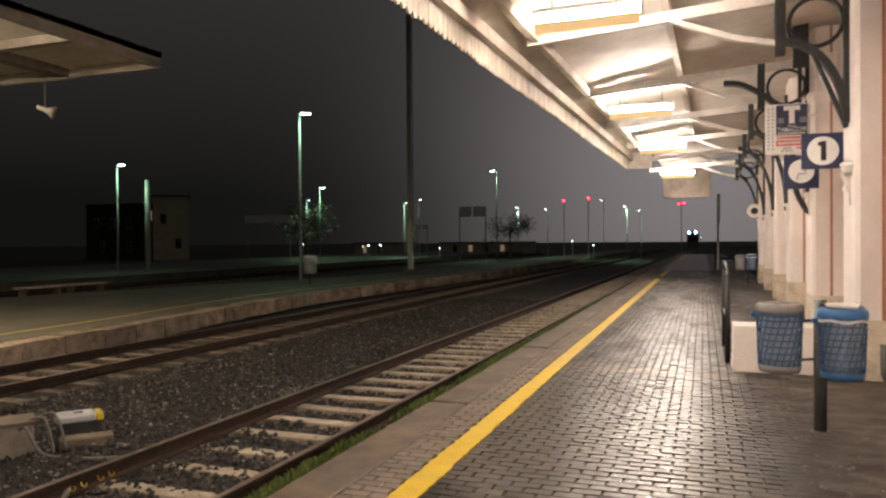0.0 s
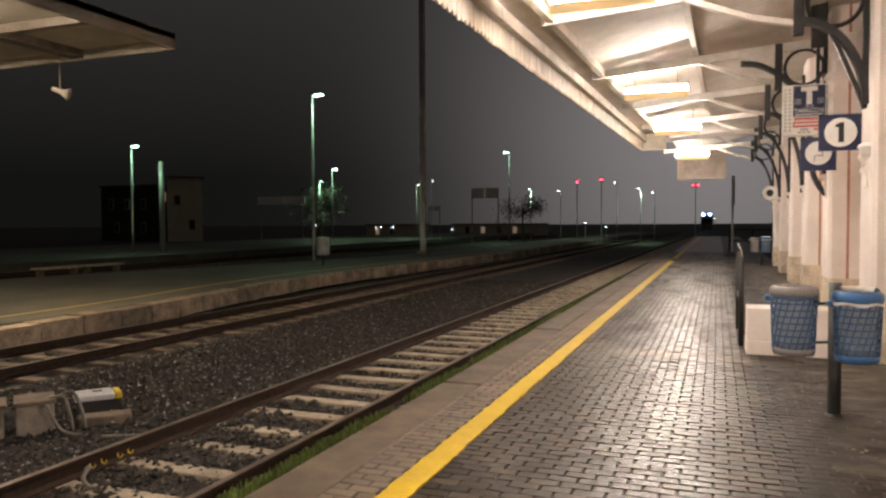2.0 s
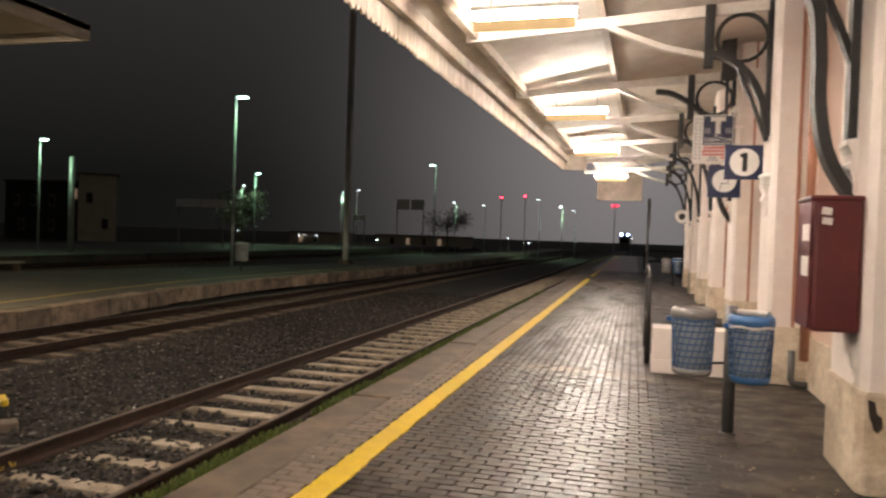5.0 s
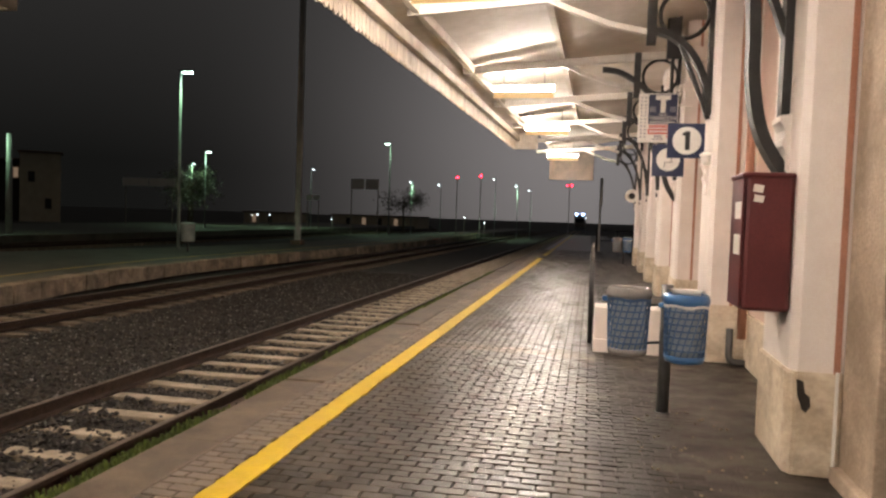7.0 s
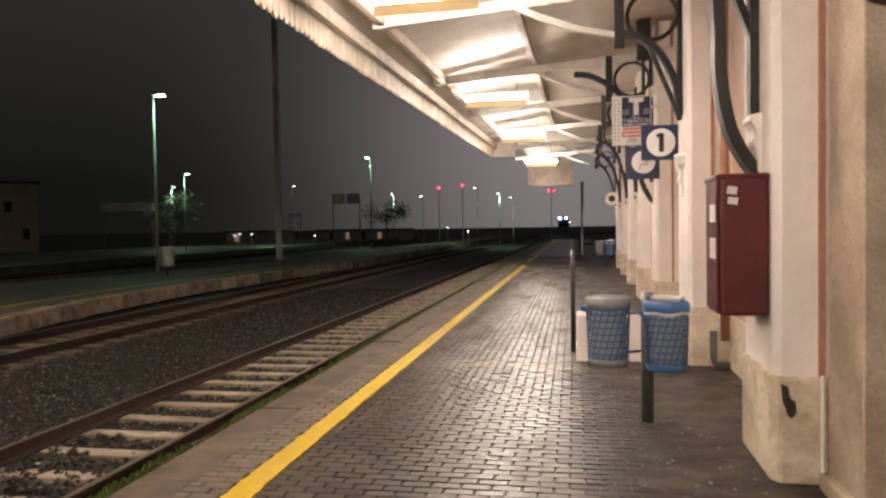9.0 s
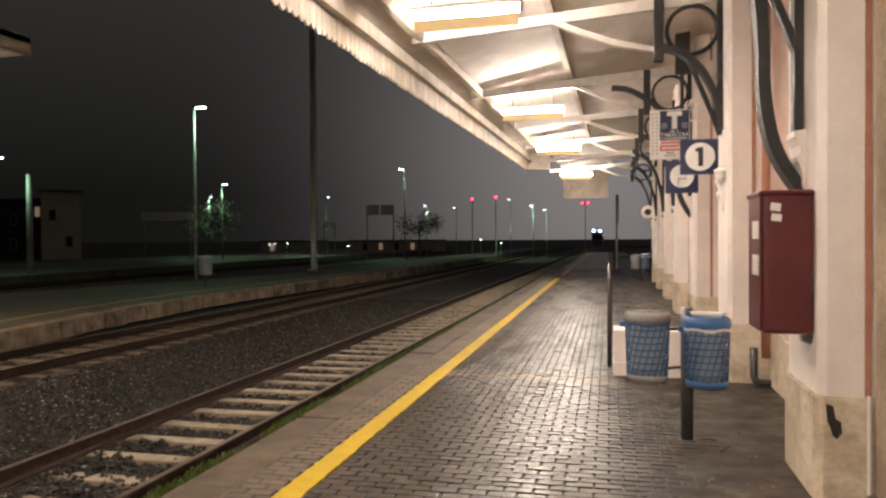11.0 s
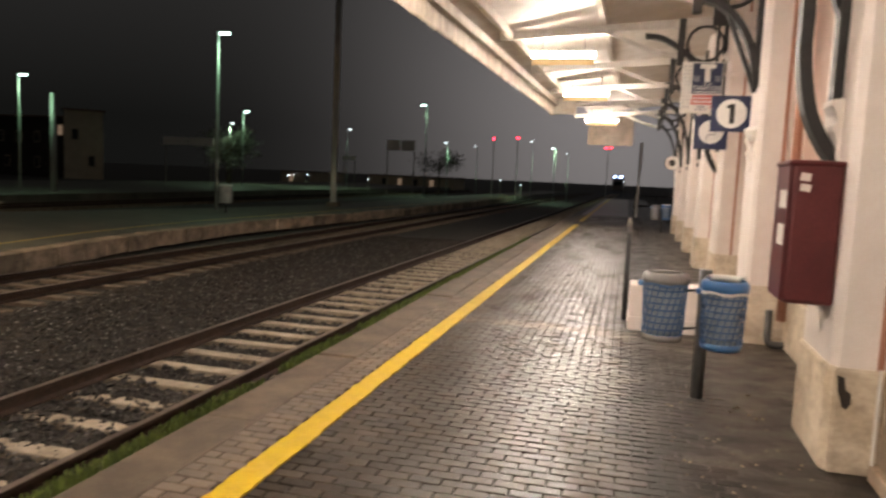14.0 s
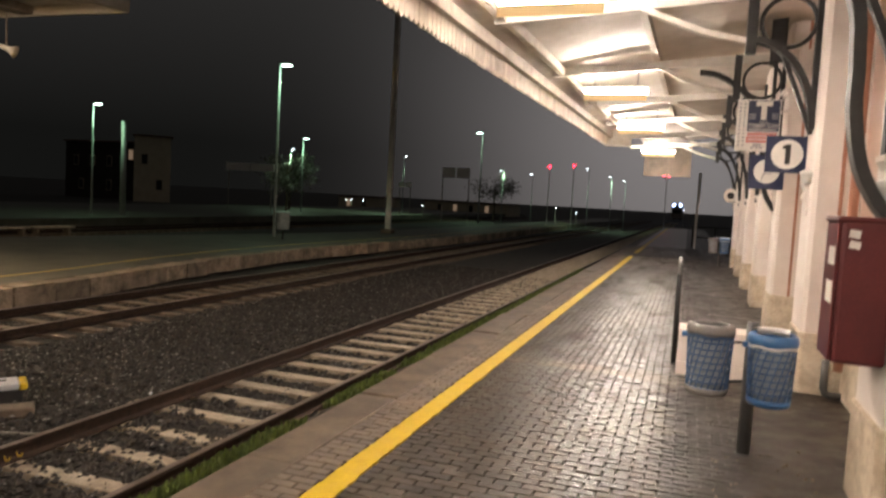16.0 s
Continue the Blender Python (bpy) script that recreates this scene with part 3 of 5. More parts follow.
def pilaster(y, base, capital):
    """Chamfered pilaster: travertine base, plastered shaft, terracotta stripe at its back and a small moulded console."""
    t = thing("pilaster", built(1.56, y, 0), "cream plastered pilaster on a chipped travertine base", "pilaster", "pilasters along the building")
    c, w, d = 0.06, 0.92, WALL_X - 1.56
    shaft = [(0, c), (c * 0.75, 0), (d, 0), (d, w), (c * 0.75, w), (0, w - c)]
    stone = [(-0.025, c - 0.02), (c * 0.75 - 0.02, -0.03), (d, -0.03), (d, w + 0.03), (c * 0.75 - 0.02, w + 0.03), (-0.025, w - c + 0.02)]
    bm = bmesh.new()
    prism(bm, stone, 0, base)
    bmesh.ops.bevel(bm, geom=[e for e in bm.edges], offset=0.012, segments=2, affect="EDGES")
    part("base", bm, M["stone"], t, "pitted travertine base")
    bm = bmesh.new()
    prism(bm, shaft, base, 5.2)
    part("shaft", bm, M["white"], t)
    bm = bmesh.new()
    box(bm, 0.262, 0.302, -0.012, 0.003, base, 5.2)
    part("stripe", bm, M["terracotta"], t, "terracotta painted stripe")
    bm = bmesh.new()
    prof = ((0.0, 2.2), (-0.02, 2.24), (-0.025, 2.34), (-0.04, 2.39), (-0.055, 2.41), (-0.055, 2.45), (-0.035, 2.47), (-0.04, 2.52), (-0.065, 2.57), (-0.075, 2.58), (-0.075, 2.62), (0.0, 2.63))
    a = [bm.verts.new((x, 0.33, z - 0.17)) for x, z in prof]
    b = [bm.verts.new((x, 0.59, z - 0.17)) for x, z in prof]
    for q in range(len(prof)):
        q2 = (q + 1) % len(prof)
        bm.faces.new((a[q], a[q2], b[q2], b[q]))
    bm.faces.new(a[::-1])
    bm.faces.new(b)
    part("corbel", bm, M["white"], t, "small moulded corbel")
    if not capital:
        return t
    bm = bmesh.new()
    prism(bm, [(-0.06, c - 0.05), (c * 0.75 - 0.05, -0.06), (d, -0.06), (d, w + 0.06), (c * 0.75 - 0.05, w + 0.06), (-0.06, w - c + 0.05)], 4.04, 4.10)
    prism(bm, [(-0.03, c - 0.03), (c * 0.75 - 0.03, -0.03), (d, -0.03), (d, w + 0.03), (c * 0.75 - 0.03, w + 0.03), (-0.03, w - c + 0.03)], 3.97, 4.04)
    part("cornice", bm, M["white"], t, "moulded plaster cornice")
    bm = bmesh.new()
    for x0, x1, out, z0, z1 in ((0.06, 0.34, 0.05, 4.10, 4.30), (0.10, 0.30, 0.09, 4.30, 4.46), (0.14, 0.34, 0.13, 4.46, 4.72)):
        box(bm, x0, x1, -out, 0.0, z0, z1, 0.015)
    part("console", bm, M["white"], t, "stepped plaster console")
    return t


for k in range(-2, 7):
    pl_ = pilaster(5.5 + 4 * k, 0.70, k >= 2)
    if k == 0:
        bm = bmesh.new()
        g = random.Random(3)
        rim = [(0.085, 0.655), (0.135, 0.64), (0.15, 0.56), (0.185, 0.54), (0.19, 0.47), (0.16, 0.43), (0.13, 0.45), (0.115, 0.5), (0.095, 0.54)]
        rim = [((x - 0.085) * 0.9 + 0.03, z) for x, z in rim]
        lo = [bm.verts.new((x, -0.0315, z)) for x, z in rim]
        hi = [bm.verts.new((x * 0.8 + 0.015, -0.036 + g.uniform(0, 0.003), z * 0.8 + 0.11)) for x, z in rim]
        for q in range(len(rim)):
            q2 = (q + 1) % len(rim)
            bm.faces.new((lo[q], lo[q2], hi[q2], hi[q]))
        bm.faces.new(hi)
        part("broken_patch", bm, M["slab"], pl_, "dark broken patch of bare mortar")


def iron_bracket(y, foot):
    """Canopy bracket: wall bar, sweeping arc, spandrel ring, strut and beam."""
    t = thing("canopy_bracket", built(1.56, y, 0), "black iron canopy bracket with arc and ring on the pilaster", "bracket", "canopy brackets")
    bm = bmesh.new()
    tube(bm, [(-0.03, 0, max(foot + 0.1, 2.45)), (-0.03, 0, 4.9)], 0, flat=(0.13, 0.06))
    part("wall_bar", bm, M["iron"], t)
    bm = bmesh.new()
    if foot < 2.2:
        # sweeping out from the wall at once, then rising
        ctrl = [Vector(p) for p in ((0.03, 0, foot), (-0.05, 0, foot + 0.07), (-0.19, 0, foot + 0.34), (-0.255, 0, foot + 0.72), (-0.262, 0, foot + 1.05), (-0.32, 0, foot + 1.5), (-0.62, 0, foot + 2.0), (-1.05, 0, foot + 2.3), (-1.38, 0, 4.46))]
        pts = []
        for k in range(len(ctrl) - 1):
            p0, p1, p2, p3 = ctrl[max(k - 1, 0)], ctrl[k], ctrl[k + 1], ctrl[min(k + 2, len(ctrl) - 1)]
            for j in range(4):
                u = j / 4
                pts.append(0.5 * (2 * p1 + (p2 - p0) * u + (2 * p0 - 5 * p1 + 4 * p2 - p3) * u * u + (3 * p1 - p0 - 3 * p2 + p3) * u ** 3))
        pts.append(ctrl[-1])
    else:
        pts = [(-0.03 - 0.75 * (1 - math.cos(k / 18 * math.pi / 2)), 0, foot + (4.12 - foot) * math.sin(k / 18 * math.pi / 2)) for k in range(19)]
    tube(bm, pts, 0, flat=(0.17, 0.08))
    part("arc", bm, M["iron"], t)
    bm = bmesh.new()
    lathe(bm, [(0.30 + 0.028 * math.cos(k * math.pi / 4), 0.05 * math.sin(k * math.pi / 4)) for k in range(8)], 28, closed=True)
    part("ring", bm, M["iron"], t, m=pose(-0.36, 0, 4.32, 90, 0, 0))
    bm = bmesh.new()
    tube(bm, [(-0.03, 0, 3.0), (-0.12, 0, 3.25), (-0.42, 0, 4.0)], 0, flat=(0.09, 0.05))
    part("strut", bm, M["iron"], t)
    bm = bmesh.new()
    tube(bm, [(-0.03, 0, 4.72), (-4.0, 0, 4.46)], 0, flat=(0.1, 0.14))
    part("beam", bm, M["beam"], t)
    bm = bmesh.new()
    box(bm, -0.82, -0.70, -0.08, 0.08, 3.95, 4.75, 0.01)
    part("drop_post", bm, M["iron"], t)
    bm = bmesh.new()
    tube(bm, [(-0.8, 0, 4.1), (-1.3, 0, 4.22), (-1.8, 0, 4.42), (-2.1, 0, 4.56)], 0, flat=(0.1, 0.07))
    part("gusset", bm, M["beam"], t)


for k in range(-1, 7):
    iron_bracket(5.96 + 4 * k, (2.03, 3.05, 2.1, 2.3)[min(max(k, 0), 3)])

# ---- signs ----
one = thing("platform_sign", built(1.385, 10.85, 2.825), "navy square sign with a cream disc and number one", "sign")
bm = bmesh.new()
box(bm, -0.26, 0.335, -0.02, 0.02, -0.24, 0.24, 0.006)
part("panel", bm, M["navy"], one)
bm = bmesh.new()
lathe(bm, [(0, 0.0), (0.192, 0.0), (0.192, 0.004), (0, 0.004)], 36)
part("disc", bm, M["sign_white"], one, "cream disc", m=pose(0, -0.0215, 0.0, 90, 0, 0))
bm = bmesh.new()
box(bm, -0.025, 0.04, -0.003, 0.003, -0.1, 0.13)
box(bm, -0.06, -0.025, -0.003, 0.003, 0.07, 0.115)
box(bm, -0.025, 0.04, -0.003, 0.003, -0.13, -0.1)
part("numeral", bm, M["iron"], one, "dark numeral one", m=pose(0, -0.029, 0.0))
bm = bmesh.new()
box(bm, 0.335, 0.58, -0.012, 0.012, -0.02, 0.02)
part("arm", bm, M["iron"], one)

tel = thing("waiting_room_sign", built(1.24, 12.0, 2.65), "navy square sign with a cream disc and dark seat pictogram", "sign")
bm = bmesh.new()
box(bm, -0.24, 0.24, -0.02, 0.02, -0.25, 0.25, 0.006)
part("panel", bm, M["navy"], tel)
bm = bmesh.new()
lathe(bm, [(0, 0.0), (0.175, 0.0), (0.175, 0.004), (0, 0.004)], 36)
part("disc", bm, M["sign_white"], tel, "cream disc", m=pose(0.0, -0.0215, 0.01, 90, 0, 0))
bm = bmesh.new()
tube(bm, [(0.05, -0.03, 0.12), (0.05, -0.03, -0.01)], 0, flat=(0.05, 0.008))
tube(bm, [(0.07, -0.03, -0.03), (-0.05, -0.03, -0.03)], 0, flat=(0.05, 0.008))
tube(bm, [(-0.045, -0.03, -0.03), (-0.06, -0.03, -0.12)], 0, flat=(0.04, 0.008))
part("pictogram", bm, M["iron"], tel, "dark bent bar pictogram")
bm = bmesh.new()
box(bm, 0.24, 0.62, -0.012, 0.012, 0.1, 0.14)
part("arm", bm, M["iron"], tel)

tab = thing("shop_sign", built(1.14, 13.15, 3.46) @ Matrix.Diagonal((0.9, 1.0, 1.0, 1.0)), "white and blue projecting tobacconist sign", "sign")
bm = bmesh.new()
box(bm, -0.36, 0.36, -0.05, 0.05, -0.415, 0.415, 0.01)
part("box", bm, M["sign_white"], tab)
bm = bmesh.new()
box(bm, -0.18, 0.34, -0.056, -0.051, -0.10, 0.395)
part("blue_field", bm, M["navy"], tab)
bm = bmesh.new()
box(bm, -0.18, 0.34, -0.056, -0.051, -0.275, -0.185)
part("red_field", bm, M["sign_red"], tab)
bm = bmesh.new()
box(bm, -0.135, 0.135, -0.003, 0.003, 0.07, 0.145)
box(bm, -0.045, 0.045, -0.003, 0.003, -0.145, 0.07)
part("letter", bm, M["sign_white"], tab, m=pose(0.08, -0.059, 0.235))
words("lettering", "SALI E", 0.055, M["sign_white"], tab, pose(0.08, -0.058, 0.052, 90, 0, 0))
words("lettering", "TABACCHI", 0.1, M["sign_white"], tab, pose(0.08, -0.058, -0.012, 90, 0, 0))
for x in (-0.105, 0.265):
    bm = bmesh.new()
    box(bm, x - 0.05, x + 0.05, -0.059, -0.056, 0.1, 0.185)
    em = part("emblem", bm, M["sign_grey"], tab, "pale framed emblem")
    bm = bmesh.new()
    box(bm, x - 0.036, x + 0.036, -0.062, -0.059, 0.114, 0.171)
    part("field", bm, M["navy"], em)
    bm = bmesh.new()
    box(bm, x - 0.02, x + 0.02, -0.065, -0.062, 0.126, 0.158)
    part("device", bm, M["sign_grey"], em)
for z, x0, x1, hh, mm in ((-0.072, -0.15, 0.31, 0.010, "sign_white"), (-0.142, -0.16, 0.32, 0.024, "sign_red"), (-0.23, -0.15, 0.31, 0.02, "sign_white"), (-0.315, -0.06, 0.08, 0.02, "sign_grey"), (-0.315, 0.16, 0.28, 0.016, "sign_red"), (-0.36, -0.1, 0.12, 0.012, "sign_grey")):
    n_ = 11 if x1 - x0 > 0.3 else 3
    for q in range(n_):
        bm = bmesh.new()
        a0 = x0 + (x1 - x0) * q / n_
        box(bm, a0, a0 + (x1 - x0) / n_ * 0.74, -0.0605, -0.0505, z - hh, z + hh)
        part("print_bar", bm, M[mm], tab)
for k in range(12):
    for x in (-0.31, -0.235):
        bm = bmesh.new()
        box(bm, x - 0.016, x + 0.016, -0.055, -0.051, 0.34 - 0.06 * k - 0.012, 0.34 - 0.06 * k + 0.012)
        part("print_bar", bm, M["sign_grey"], tab)
bm = bmesh.new()
box(bm, 0.36, 0.62, -0.015, 0.015, 0.2, 0.24)
part("arm", bm, M["white"], tab)

bm = bmesh.new()
tube(bm, [(0.22, 0, 0.41), (0.22, 0, 1.75)], 0.035, 10)
part("hanger", bm, M["iron"], tab)
bm = bmesh.new()
box(bm, 0.1, 0.36, -0.06, 0.06, 1.0, 1.75, 0.02)
part("ballast_case", bm, M["iron"], tab)

# ---- litter bins ----
def litter_bin(at, rim_colour, base_colour, mesh_colour, label):
    """Latticed plastic basket with a fat rim, closed foot and a liner bag."""
    t = thing("litter_bin", pose(*at), label, "litter bin", "litter bins")
    H, R0, R1 = 0.58, 0.158, 0.178
    bm = bmesh.new()
    lathe(bm, [(R0 - 0.03, 0.0), (R0 - 0.004, 0.008), (R0 + 0.006, 0.03), (R0 + 0.008, 0.062), (R0 - 0.004, 0.066), (R0 - 0.02, 0.03), (0, 0.025), (0, 0.0)], 32)
    part("foot", bm, base_colour, t, smooth=True)
    bm = bmesh.new()
    lathe(bm, [(R1 - 0.01, H - 0.095), (R1 + 0.006, H - 0.092), (R1 + 0.012, H - 0.06), (R1 + 0.006, H - 0.02), (R1 - 0.02, H), (R1 - 0.042, H - 0.004), (R1 - 0.047, H - 0.02), (R1 - 0.03, H - 0.05)], 36, closed=True)
    part("rim", bm, rim_colour, t, smooth=True)
    bm = bmesh.new()
    rows, n = 8, 20
    def rad(z):
        return R0 + (R1 - R0) * z / H
    for k in range(rows + 1):
        z = 0.06 + (H - 0.15) * k / rows
        r = rad(z)
        lathe(bm, [(r - 0.004, z - 0.007), (r + 0.005, z - 0.007), (r + 0.005, z + 0.007), (r - 0.004, z + 0.007)], n, closed=True)
    for k in range(n):
        pts = []
        for j in range(rows + 1):
            z = 0.06 + (H - 0.15) * j / rows
            a = 2 * math.pi * (k + 0.28 * j) / n
            pts.append(((rad(z)) * math.cos(a), (rad(z)) * math.sin(a), z))
        tube(bm, pts, 0.0065, 5)
    part("lattice", bm, mesh_colour, t)
    bm = bmesh.new()
    rnd2 = random.Random(int(at[0] * 100))
    prof = [(0.0, 0.035), (R0 - 0.03, 0.04), (R0 - 0.016, 0.12), (R0 - 0.012, 0.3), (R1 - 0.02, H - 0.14), (R1 - 0.022, H - (0.02 if rim_colour is M["blue"] else 0.11))]
    lathe(bm, prof, 32)
    for vtx in bm.verts:
        f = 1 + rnd2.uniform(-0.07, 0.02)
        vtx.co.x *= f
        vtx.co.y *= f
    part("liner", bm, M["bag"], t, "crumpled clear plastic liner", smooth=True)
    bm = bmesh.new()
    box(bm, -R1 - 0.045, -R1 + 0.01, -0.03, 0.03, H - 0.13, H - 0.085, 0.012)
    part("latch", bm, M["blue"], t, "blue plastic latch")
    if rim_colour is M["blue"]:
        fold = bmesh.new()
        lathe(fold, [(R1 - 0.055, H - 0.03), (R1 - 0.012, H - 0.005), (R1 - 0.02, H + 0.018), (R1 - 0.04, H + 0.027), (R1 - 0.06, H + 0.018)], 36, closed=True)
        bmesh.ops.delete(fold, geom=[v for v in fold.verts if v.co.y < 0.02], context="VERTS")
        part("liner_fold", fold, M["sign_white"], t, "cream liner folded over the back rim", smooth=True)
    bm = bmesh.new()
    lathe(bm, [(R1 - 0.002, H - 0.112), (R1 + 0.006, H - 0.11), (R1 + 0.008, H - 0.09), (R1 - 0.002, H - 0.088)], 32, closed=True)
    for vtx in bm.verts:
        vtx.co.z += 0.007 * math.sin(5 * math.atan2(vtx.co.y, vtx.co.x)) + rnd2.uniform(-0.003, 0.003)
    part("band", bm, mesh_colour if rim_colour is not M["blue"] else M["sign_white"], t)
    return t


def bin_post(x, y, h):
    t = thing("bin_post", pose(x, y, 0), "dark grey steel post carrying two litter bins", "post", "bin posts")
    bm = bmesh.new()
    tube(bm, [(0, 0, 0), (0, 0, h)], 0.052, 16)
    part("shaft", bm, M["iron_grey"], t, smooth=True)
    bm = bmesh.new()
    lathe(bm, [(0.0, 0.0), (0.075, 0.0), (0.07, 0.012), (0.0, 0.015)], 20)
    part("foot_plate", bm, M["iron_grey"], t)
    for z in (0.62, 0.95):
        bm = bmesh.new()
        tube(bm, [(-0.36, -0.2, z), (-0.05, 0, z)], 0.012, 8)
        tube(bm, [(0.05, -0.04, z), (0.12, -0.12, z)], 0.012, 8)
        part("clamp", bm, M["iron_grey"], t)
    return t


bin_post(0.88, 6.85, 1.13)
litter_bin((0.545, 6.63, 0.535), M["grey_plastic"], M["grey_plastic"], M["blue_dark"], "blue latticed litter bin with grey rim on a post")
litter_bin((1.01, 6.62, 0.502), M["blue"], M["blue"], M["blue_dark"], "blue latticed litter bin with blue rim and pale liner")
bin_post(1.54, 30.0, 1.1)
litter_bin((1.28, 29.8, 0.5), M["grey_plastic"], M["grey_plastic"], M["grey_plastic"], "grey latticed litter bin on a distant post")
litter_bin((1.68, 29.8, 0.5), M["blue"], M["blue"], M["blue_dark"], "blue latticed litter bin on a distant post")

g = random.Random(21)
bm = bmesh.new()
for k in range(70):
    x, y, w = g.uniform(0.6, 1.5), 4.1 + 3.2 * g.random() ** 1.3, g.uniform(0.004, 0.014)
    a = g.uniform(0, 3.14)
    c, d = math.cos(a) * w, math.sin(a) * w
    top = [bm.verts.new((x + u * c - v * d * 0.5, y + u * d + v * c * 0.5, 0.004 + g.uniform(0, 0.006))) for u, v in ((-1, -1), (1, -1), (1.1, 1), (-0.8, 1))]
    low = [bm.verts.new((v.co.x, v.co.y, -0.004)) for v in top]
    bm.faces.new(top)
    for q in range(4):
        bm.faces.new((top[q], low[q], low[(q + 1) % 4], top[(q + 1) % 4]))
tagged(new("litter_scraps", mesh_of("litter_scraps", bm, M["sleeper"])), "tiny pale grit and scraps on the dark slabs", "grit", kind="stuff")

# ---- red cabinet on the pilaster ----
cab = thing("hose_cabinet", built(1.525, 5.83, 1.55), "bordeaux enamelled metal cabinet fixed to the pilaster", "cabinet")
bm = bmesh.new()
box(bm, -0.285, 0.034, -0.23, 0.23, -0.475, 0.475, 0.03)
part("body", bm, M["bordeaux"], cab)
bm = bmesh.new()
box(bm, -0.30, -0.287, -0.215, 0.215, -0.46, 0.46, 0.005)
dr = part("door", bm, M["bordeaux"], cab)
bm = bmesh.new()
box(bm, -0.312, 0.034, -0.242, 0.242, 0.44, 0.482, 0.018)
part("hood", bm, M["bordeaux"], cab, "rounded overhanging top edge")
for y, z, hh in ((-0.08, 0.22, 0.06), (-0.08, -0.02, 0.07)):
    bm = bmesh.new()
    box(bm, -0.304, -0.3005, y - 0.1, y + 0.12, z - hh, z + hh)
    part("sticker", bm, M["sign_white"], dr, "pale worn sticker")
for dx, dz, hh in ((-0.205, 0.37, 0.026), (-0.20, 0.30, 0.024)):
    bm = bmesh.new()
    box(bm, dx - 0.032, dx + 0.032, -0.2335, -0.2302, dz - hh, dz + hh)
    bmesh.ops.rotate(bm, cent=(dx, -0.23, dz), matrix=Matrix.Rotation(0.15, 3, "Y"), verts=bm.verts)
    part("torn_label", bm, M["sign_white"], cab, "torn white paper label")

# ---- low masonry block and handrail ----
blk = thing("masonry_block", pose(0.29, 9.66, 0), "cream plastered low block standing on the platform", "block")
bm = bmesh.new()
box(bm, 0, 1.0, 0, 0.5, 0, 0.17, 0.006)
part("plinth", bm, M["white"], blk)
bm = bmesh.new()
box(bm, 0.008, 0.992, 0.006, 0.49, 0.17, 0.575, 0.012)
part("body", bm, M["white"], blk)

rl = thing("handrail", pose(0.25, 10.35, 0), "dark steel handrail with a bent top tube", "handrail")
for y, h in ((0.0, 1.18), (1.6, 1.2)):
    bm = bmesh.new()
    tube(bm, [(0, y, 0), (0, y, h)], 0.032, 12)
    part("post", bm, M["iron"], rl, smooth=True)
bm = bmesh.new()
tube(bm, [(0, 0, 0.55), (0, 1.6, 0.57)], 0.025, 10)
part("mid_rail", bm, M["iron"], rl, smooth=True)
bm = bmesh.new()
tube(bm, [(0, 0.0, 1.12), (0, 0.06, 1.22), (0, 0.16, 1.28), (0, 1.5, 1.30), (0, 1.6, 1.2)], 0.028, 10)
part("top_rail", bm, M["iron_grey"], rl, "worn shiny top tube", smooth=True)

# ---- pipes on the wall ----
pipe = thing("downpipe", built(1.92, 9.2, 0), "terracotta painted rain downpipe on the wall", "pipe")
bm = bmesh.new()
tube(bm, [(0, 0, 0.35), (0, 0, 5.1)], 0.05, 14)
part("pipe", bm, M["terracotta"], pipe, smooth=True)
for z in (0.9, 2.95, 4.4):
    bm = bmesh.new()
    lathe(bm, [(0.05, z), (0.058, z), (0.058, z + 0.05), (0.05, z + 0.05)], 14, closed=True)
    part("collar", bm, M["terracotta"], pipe)
elb = thing("drain_elbow", built(1.82, 9.36, 0), "grey plastic drain elbow at the pilaster foot", "pipe")
bm = bmesh.new()
tube(bm, [(0, 0, 0.44), (0, 0, 0.12), (0.02, 0.0, 0.06), (0.06, 0.0, 0.04), (0.2, 0.0, 0.04)], 0.042, 12)
part("pipe", bm, M["pipe_pvc"], elb, smooth=True)
cond = thing("conduit", built(1.828, 5.43, 0), "white plastic conduit beside the pilaster base", "pipe")
bm = bmesh.new()
tube(bm, [(0, 0, 0.0), (0, 0, 0.72)], 0.012, 8)
part("pipe", bm, M["sign_white"], cond)

spk = thing("wall_lamp", built(1.52, 9.75, 2.50), "small white bulkhead lamp on the pilaster", "lamp")
bm = bmesh.new()
lathe(bm, [(0, -0.1), (0.05, -0.09), (0.075, -0.03), (0.075, 0.0), (0.09, 0.01), (0.09, 0.04), (0.04, 0.07), (0, 0.075)], 18)
part("cover", bm, M["sign_white"], spk, smooth=True)
bm = bmesh.new()
box(bm, 0.0, 0.05, -0.03, 0.03, -0.02, 0.03)
part("arm", bm, M["sign_white"], spk)

# ---- trackside boxes ----
tb = thing("junction_box", pose(-6.66, 6.2, -0.50, 0, 0, 52) @ Matrix.Scale(0.86, 4), "grey plastic junction box with a yellow end on ballast", "junction box")
bm = bmesh.new()
box(bm, -0.24, 0.24, -0.16, 0.16, 0.0, 0.2, 0.01)
part("case", bm, M["iron"], tb)
bm = bmesh.new()
box(bm, -0.27, 0.2, -0.19, 0.19, 0.2, 0.29, 0.025)
cover = part("lid", bm, M["cover_grey"], tb, "light grey lid")
bm = bmesh.new()
box(bm, 0.202, 0.29, -0.19, 0.19, 0.2, 0.286, 0.02)
part("end_cap", bm, M["yellow"], tb, "yellow end cap")
bm = bmesh.new()
box(bm, -0.05, 0.06, -0.03, 0.03, 0.29, 0.305)
part("latch", bm, M["grey_plastic"], cover)
